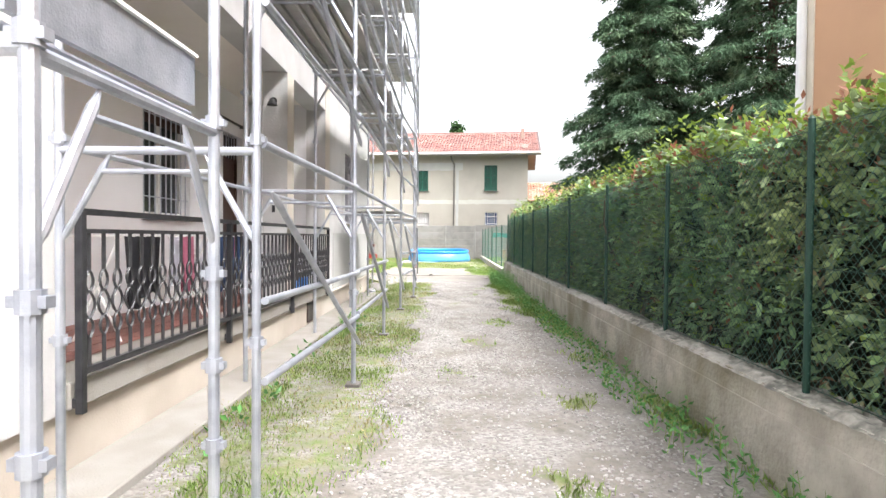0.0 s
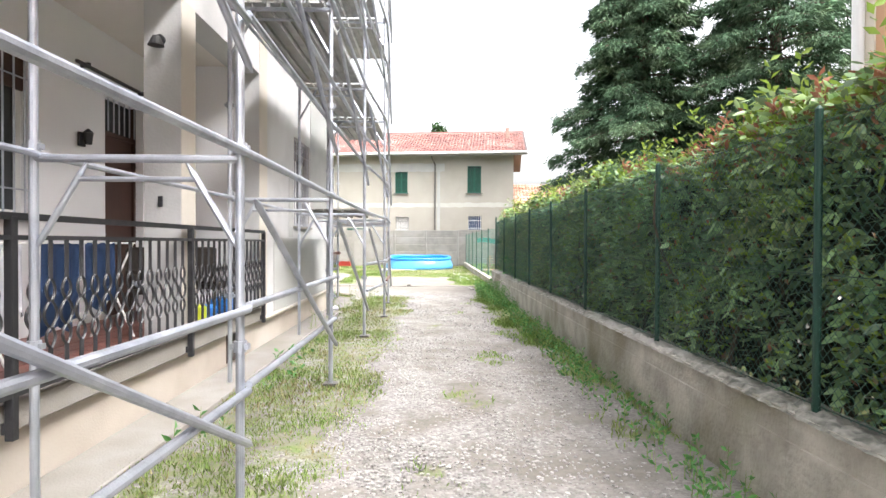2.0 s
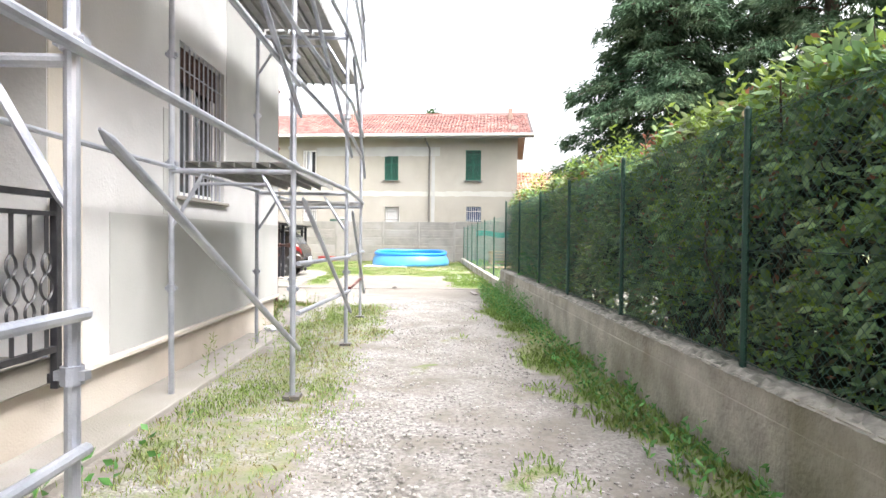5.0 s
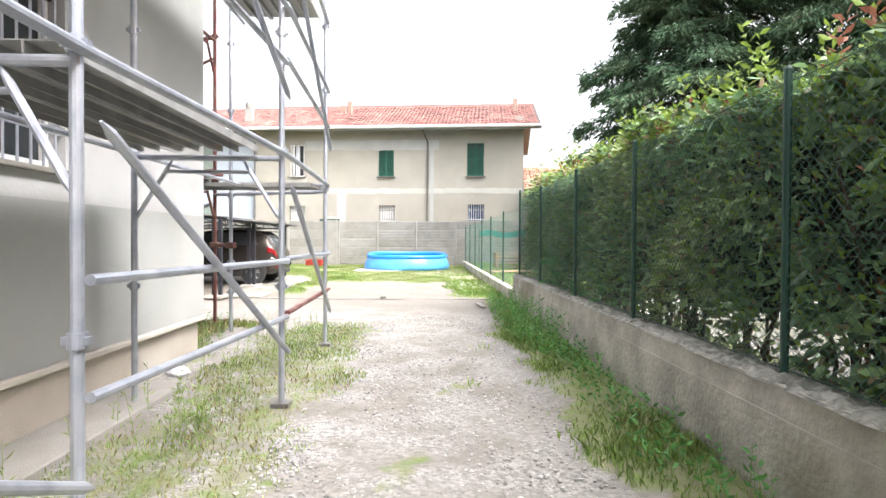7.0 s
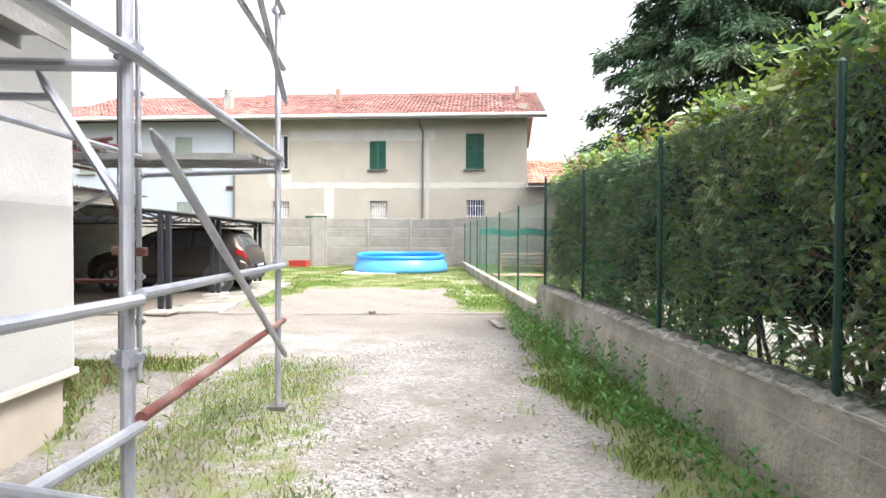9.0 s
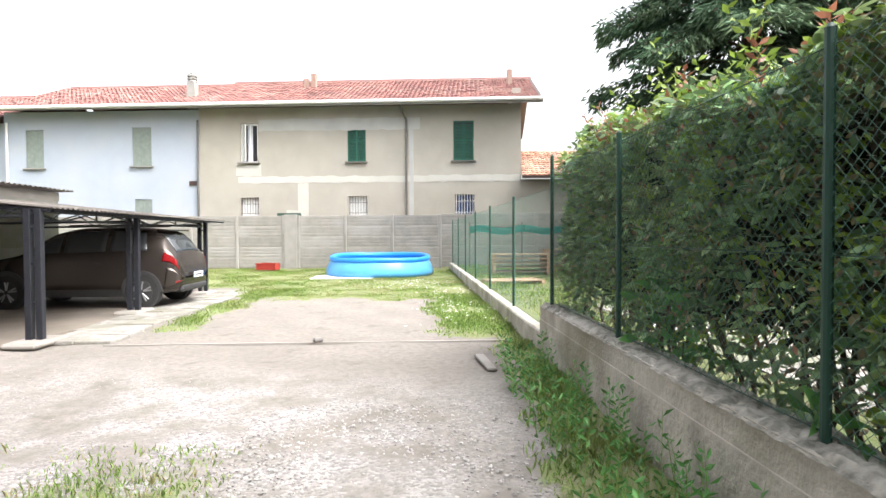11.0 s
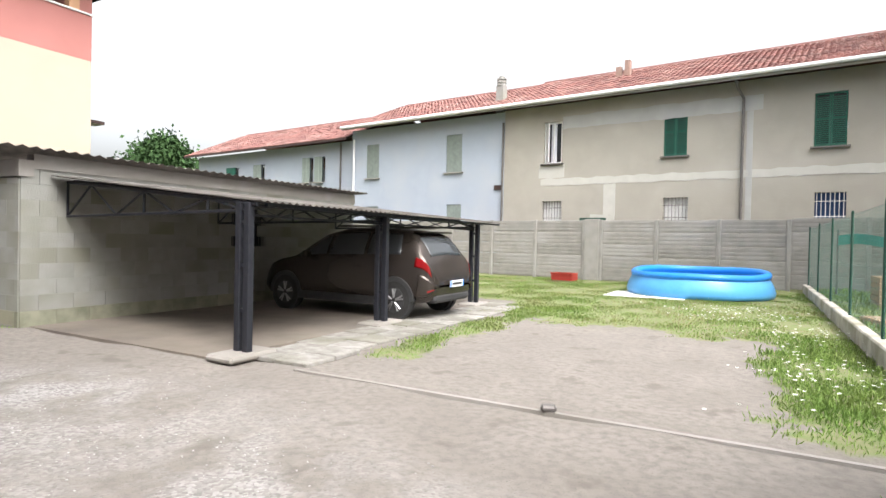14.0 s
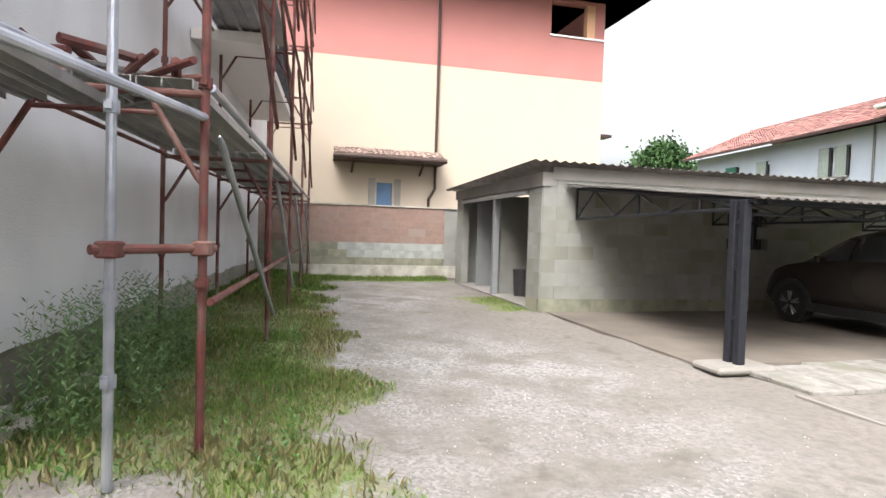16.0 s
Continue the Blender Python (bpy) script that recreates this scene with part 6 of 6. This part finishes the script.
# ---- grass ----
def grow(n, x0, x1, y0, y1, seed, h=(0.06, 0.16), thr=0.3, name="grass", material=GRASS, z0=0.0, power=1.0):
    r = np.random.default_rng(seed)
    x, y = r.uniform(x0, x1, n), r.uniform(y0, y1, n)
    gq = areas(x, y)[0]
    cell = r.random((64, 64))
    cx, cy = (x * 1.7) % 63, (y * 1.7) % 63
    ix, iy = cx.astype(int), cy.astype(int)
    fx, fy = cx - ix, cy - iy
    fx, fy = fx * fx * (3 - 2 * fx), fy * fy * (3 - 2 * fy)
    clump = (cell[ix, iy] * (1 - fx) + cell[ix + 1, iy] * fx) * (1 - fy) + (cell[ix, iy + 1] * (1 - fx) + cell[ix + 1, iy + 1] * fx) * fy
    keep = (gq > thr) & (r.random(n) < gq ** power * (0.25 + 0.75 * clump))
    x, y, q, cl = x[keep], y[keep], gq[keep], clump[keep]
    up = 0.12 * fade(-x, 0.3, 0.9) * fade(y, 16.5, 16.6) * fade(-y, -18.9, -18.0)
    P = np.stack([x, y, z0 - 0.012 + up], 1)
    D = r.normal(0, 0.38, P.shape)
    D[:, 2] = 1
    L = r.uniform(*h, len(x)) * (0.5 + 0.8 * cl)
    return cards(name, P, D, L, 0.003 + L * 0.018, material, bend=0.6, seed=seed, label="short uneven grass blades", category="grass")


grow(110000, -0.5, 1.2, 1.5, 19.2, 41, (0.018, 0.06), 0.12, power=1.1)
grow(24000, -0.5, 1.2, 1.5, 19.2, 42, (0.02, 0.07), 0.12, "dry_grass", DRYGRASS)
grow(80000, 2.2, 3.62, 2.0, 29, 43, (0.025, 0.10), 0.12)
grow(12000, 1.2, 2.9, 2.0, 12, 50, (0.02, 0.06), 0.12)
grow(190000, -9, 3.6, 26.5, 40, 44, (0.025, 0.065), 0.2)
grow(40000, -9, 3.6, 26.5, 40, 58, (0.025, 0.06), 0.2, "dry_grass", DRYGRASS)
grow(95000, -8, -0.6, 16.4, 19.3, 45, (0.02, 0.075), 0.15)
grow(9000, -10, -7, 21.5, 22.6, 62, (0.02, 0.06), 0.2)
grow(30000, -14, -8, 16.4, 19.3, 59, (0.06, 0.16), 0.15)
grow(26000, -10, -0.6, 16.4, 19.3, 46, (0.03, 0.11), 0.15, "dry_grass", DRYGRASS)
grow(9000, -14, -12.6, 17, 22.6, 47, (0.05, 0.13), 0.2)
grow(9000, -2.2, -1.2, 23.5, 31, 48, (0.03, 0.08), 0.2)
grow(70000, 3.9, 14, 21.9, 40, 49, (0.05, 0.14), 0.2, z0=0.12)


def weeds(n, x0, x1, y0, y1, seed, h0, h1, name, label, material=LEAFBIG, w=0.022, ll=0.09, z0=0.0):
    """Upright stems set with narrow leaves, in one mesh."""
    r = np.random.default_rng(seed)
    P, D, V_, F_ = [], [], [], []
    for i in range(n):
        x, y, h = r.uniform(x0, x1), r.uniform(y0, y1), r.uniform(h0, h1)
        lean = r.normal(0, 0.12, 2) * h
        m = int(h / 0.035)
        for k in range(m):
            t = k / m
            P.append((x + lean[0] * t * t, y + lean[1] * t * t, z0 + h * t))
            a = k * 2.4 + i
            D.append((math.cos(a), math.sin(a), 0.7))
        k = len(V_)
        V_ += [(x - 0.003, y, z0), (x + 0.003, y, z0), (x + lean[0] + 0.001, y + lean[1], z0 + h), (x + lean[0] - 0.001, y + lean[1], z0 + h)]
        F_.append((k, k + 1, k + 2, k + 3))
    L = r.uniform(0.6, 1.1, len(P)) * ll
    o = cards(name, np.array(P), np.array(D), L, w, material, bend=0.4, seed=seed, label=label, category="weeds")
    raw(name + "_stem", V_, F_, GRASS, None, "thin green weed stems", category="weeds")
    return o


weeds(430, -4.2, -1.35, 16.8, 17.6, 51, 0.35, 0.95, "tall_weeds", "tall feathery weeds against the end wall", material=mat("weed_leaf", (0.13, 0.22, 0.09), (0.10, 0.18, 0.07), 3, 0.6, bump=0, island=0.3), w=0.011, ll=0.06)
weeds(420, -6, -0.8, 16.7, 18.5, 52, 0.10, 0.32, "tall_weeds", "tall weeds under the red scaffold", material=LEAFBIG, w=0.012, ll=0.055)
weeds(150, 2.95, 3.55, 16.5, 21.5, 53, 0.15, 0.5, "wall_weeds", "leafy weeds at the foot of the low wall", w=0.022, ll=0.08)
weeds(420, 3.12, 3.57, 2.0, 16.8, 54, 0.06, 0.26, "wall_weeds", "small leafy weeds at the foot of the low wall", w=0.026, ll=0.075)
weeds(60, -0.55, 0.4, 12.5, 18.0, 55, 0.15, 0.5, "house_weeds", "spindly weeds by the house corner", material=GRASS, w=0.008, ll=0.07)
weeds(110, 2.5, 3.5, 23, 26.5, 56, 0.1, 0.3, "lawn_weeds", "leafy weeds at the lawn edge", material=GRASS, w=0.012, ll=0.07)
weeds(25, -0.35, 0.1, 3.5, 12, 57, 0.06, 0.18, "house_weeds", "small broad weeds along the walkway", w=0.045, ll=0.1)
r = np.random.default_rng(61)
for k, (cx, cy, sx, sy, n) in enumerate(((1.9, 30.5, 0.7, 0.8, 130), (2.95, 25.0, 0.35, 0.9, 80), (2.9, 28, 0.4, 0.7, 50))):
    P = np.stack([r.normal(cx, sx, n), r.normal(cy, sy, n), r.uniform(0.1, 0.2, n)], 1)
    P = np.repeat(P, 5, 0)
    a = np.tile(np.arange(5) * 1.2566, n)
    cards("daisies", P, np.stack([np.cos(a), np.sin(a), 0.2 + 0 * a], 1), 0.022, 0.014, WHITEFL, seed=k, label="small white flowers in the grass", category="flowers")

# ---- loose stones ----
ico = bmesh.new()
bmesh.ops.create_icosphere(ico, subdivisions=1, radius=1.0)
iv = np.array([v.co[:] for v in ico.verts])
fi = np.array([[v.index for v in f.verts] for f in ico.faces])
ico.free()


def gravel(n, x0, x1, y0, y1, seed, s0, s1):
    r = np.random.default_rng(seed)
    x, y = r.uniform(x0, x1, n), r.uniform(y0, y1, n)
    gq, gg = areas(x, y)
    keep = (gq < 0.6) & (r.random(n) < gg * (0.35 + 0.65 * (np.sin(x * 2.3) * np.sin(y * 1.1 + x) > -0.2)))
    x, y = x[keep], y[keep]
    s = r.uniform(s0, s1, len(x)) ** 1.0
    S = s[:, None] * r.uniform(0.6, 1.2, (len(x), 3)) * np.array([1, 1, 0.6])
    V_ = iv[None] * S[:, None] * r.uniform(0.8, 1.15, (len(x), len(iv), 1)) + np.stack([x, y, -0.016 + s * 0.25], 1)[:, None]
    F_ = fi[None] + (np.arange(len(x)) * len(iv))[:, None, None]
    raw("gravel", V_.reshape(-1, 3).tolist(), F_.reshape(-1, 3).tolist(), STONE, None, "loose crushed gravel", category="gravel")


gravel(20000, 0.8, 3.3, 2.0, 12.0, 71, 0.006, 0.018)
gravel(9000, 0.8, 3.3, 12.0, 20.0, 72, 0.006, 0.018)
gravel(6000, -7, 2.5, 18.0, 22.5, 73, 0.004, 0.010)

# ---- rubble at the house corner ----
rr_ = random.Random(12)
for i in range(16):
    w_, d_, h_ = rr_.uniform(0.03, 0.08), rr_.uniform(0.03, 0.06), rr_.uniform(0.02, 0.04)
    bm = B(-w_, w_, -d_, d_, 0, h_ * 2, bev=0.012)
    for v in bm.verts:
        v.co += Vector((rr_.uniform(-0.012, 0.012), rr_.uniform(-0.012, 0.012), rr_.uniform(-0.01, 0.01)))
    o = part("rubble", bm, CONCRETE if i % 3 else PLINTH, label="broken piece of concrete rubble at the wall foot", m=pose(-1.0 - 0.16 * i + rr_.uniform(-0.1, 0.1), 16.72 + rr_.uniform(0, 0.25), 0.09 + 0.05 * (i % 2), 0, 0, rr_.uniform(0, 180)))
    o["category"], o["group"] = "rubble", "rubble at the wall foot"

# ---- pieces of the walls and paving, last ----
def blocks(par, x0, x1, y0, y1, z0, z1, w, h, mats, along="y", face=1, holes=(), depth=0.012, gap=0.004):
    """Courses of blocks standing proud of a wall core."""
    me_by = {}
    k = 0
    z = z0
    while z < z1 - 0.03:
        hh = min(h, z1 - z)
        a = (y0 if along == "y" else x0) - (w / 2 if k % 2 else 0)
        end = y1 if along == "y" else x1
        start = y0 if along == "y" else x0
        while a < end - 0.02:
            p, q = max(a, start), min(a + w, end)
            if q - p > 0.04 and not any(hb[0] < (p + q) / 2 < hb[1] and hb[2] < z + hh / 2 < hb[3] for hb in holes):
                m_ = mats(z + hh / 2, (p + q) / 2)
                key = (round(q - p, 2), round(hh, 2), m_.name)
                if key not in me_by:
                    bm = bmesh.new()
                    if along == "y":
                        box(bm, 0, face * depth, gap / 2, q - p - gap / 2, gap / 2, hh - gap / 2)
                    else:
                        box(bm, gap / 2, q - p - gap / 2, -face * depth, 0, gap / 2, hh - gap / 2)
                    me_ = bpy.data.meshes.new("block")
                    bm.to_mesh(me_)
                    bm.free()
                    me_.materials.append(m_)
                    me_by[key] = me_
                piece("block", me_by[key], par, pose(x0, p, z) if along == "y" else pose(p, y0, z))
            a += w
        z += h
        k += 1


blocks(gar, GX - 0.03, 0, GY + 0.02, 30.4, 0.0, 2.34, 0.5, 0.235, lambda z, a: BLOCK if z > 0.24 else BLOCKD, holes=[(26.4, 27.3, 1.2, 2.0)], depth=0.026)
blocks(gar, -7.72, GX - 0.03, GY + 0.03, 0, 0.0, 2.2, 0.5, 0.235, lambda z, a: BLOCK if z > 0.24 else BLOCKD, along="x", depth=0.026)
blocks(bw, -14.019, 0, 13.0, 22.56, 0.36, 2.02, 0.5, 0.21, lambda z, a: BLOCKP if z > 0.95 else (BLOCKG if a > 19.6 and z > 0.5 else BLOCKD), depth=0.02)
pv = thing("paving", "pale broken paving slabs beside the carport", "paving", m=pose(0, 0, 0))
pr = random.Random(9)
meshes = []
for k in range(4):
    bm = box(bmesh.new(), 0.006, 0.494, 0.006, 0.494, -0.03, 0.016 + 0.004 * k, bev=0.01)
    me_ = bpy.data.meshes.new("slab")
    bm.to_mesh(me_)
    bm.free()
    me_.materials.append(PAVE)
    meshes.append(me_)
for j in range(15):
    for i in range(2 if j < 14 else 1):
        piece("slab", meshes[pr.randrange(4)], pv, pose(-3.1 + 0.5 * i + (0.1 if j < 2 else 0), 23.0 + 0.5 * j, 0, 0, 0, pr.uniform(-1, 1)))
fm = bpy.data.meshes.new("tile")
bm = box(bmesh.new(), 0.003, 0.197, 0.003, 0.197, 0, 0.01)
bm.to_mesh(fm)
bm.free()
fm.materials.append(TILE)
fl = thing("loggia_tiling", "dark red square floor tiles of the loggia", "floor tiles", m=pose(0, 0, 0.601))
for i in range(5):
    for j in range(36):
        piece("tile", fm, fl, pose(-2.18 + 0.21 * i, 3.66 + 0.2 * j, 0))
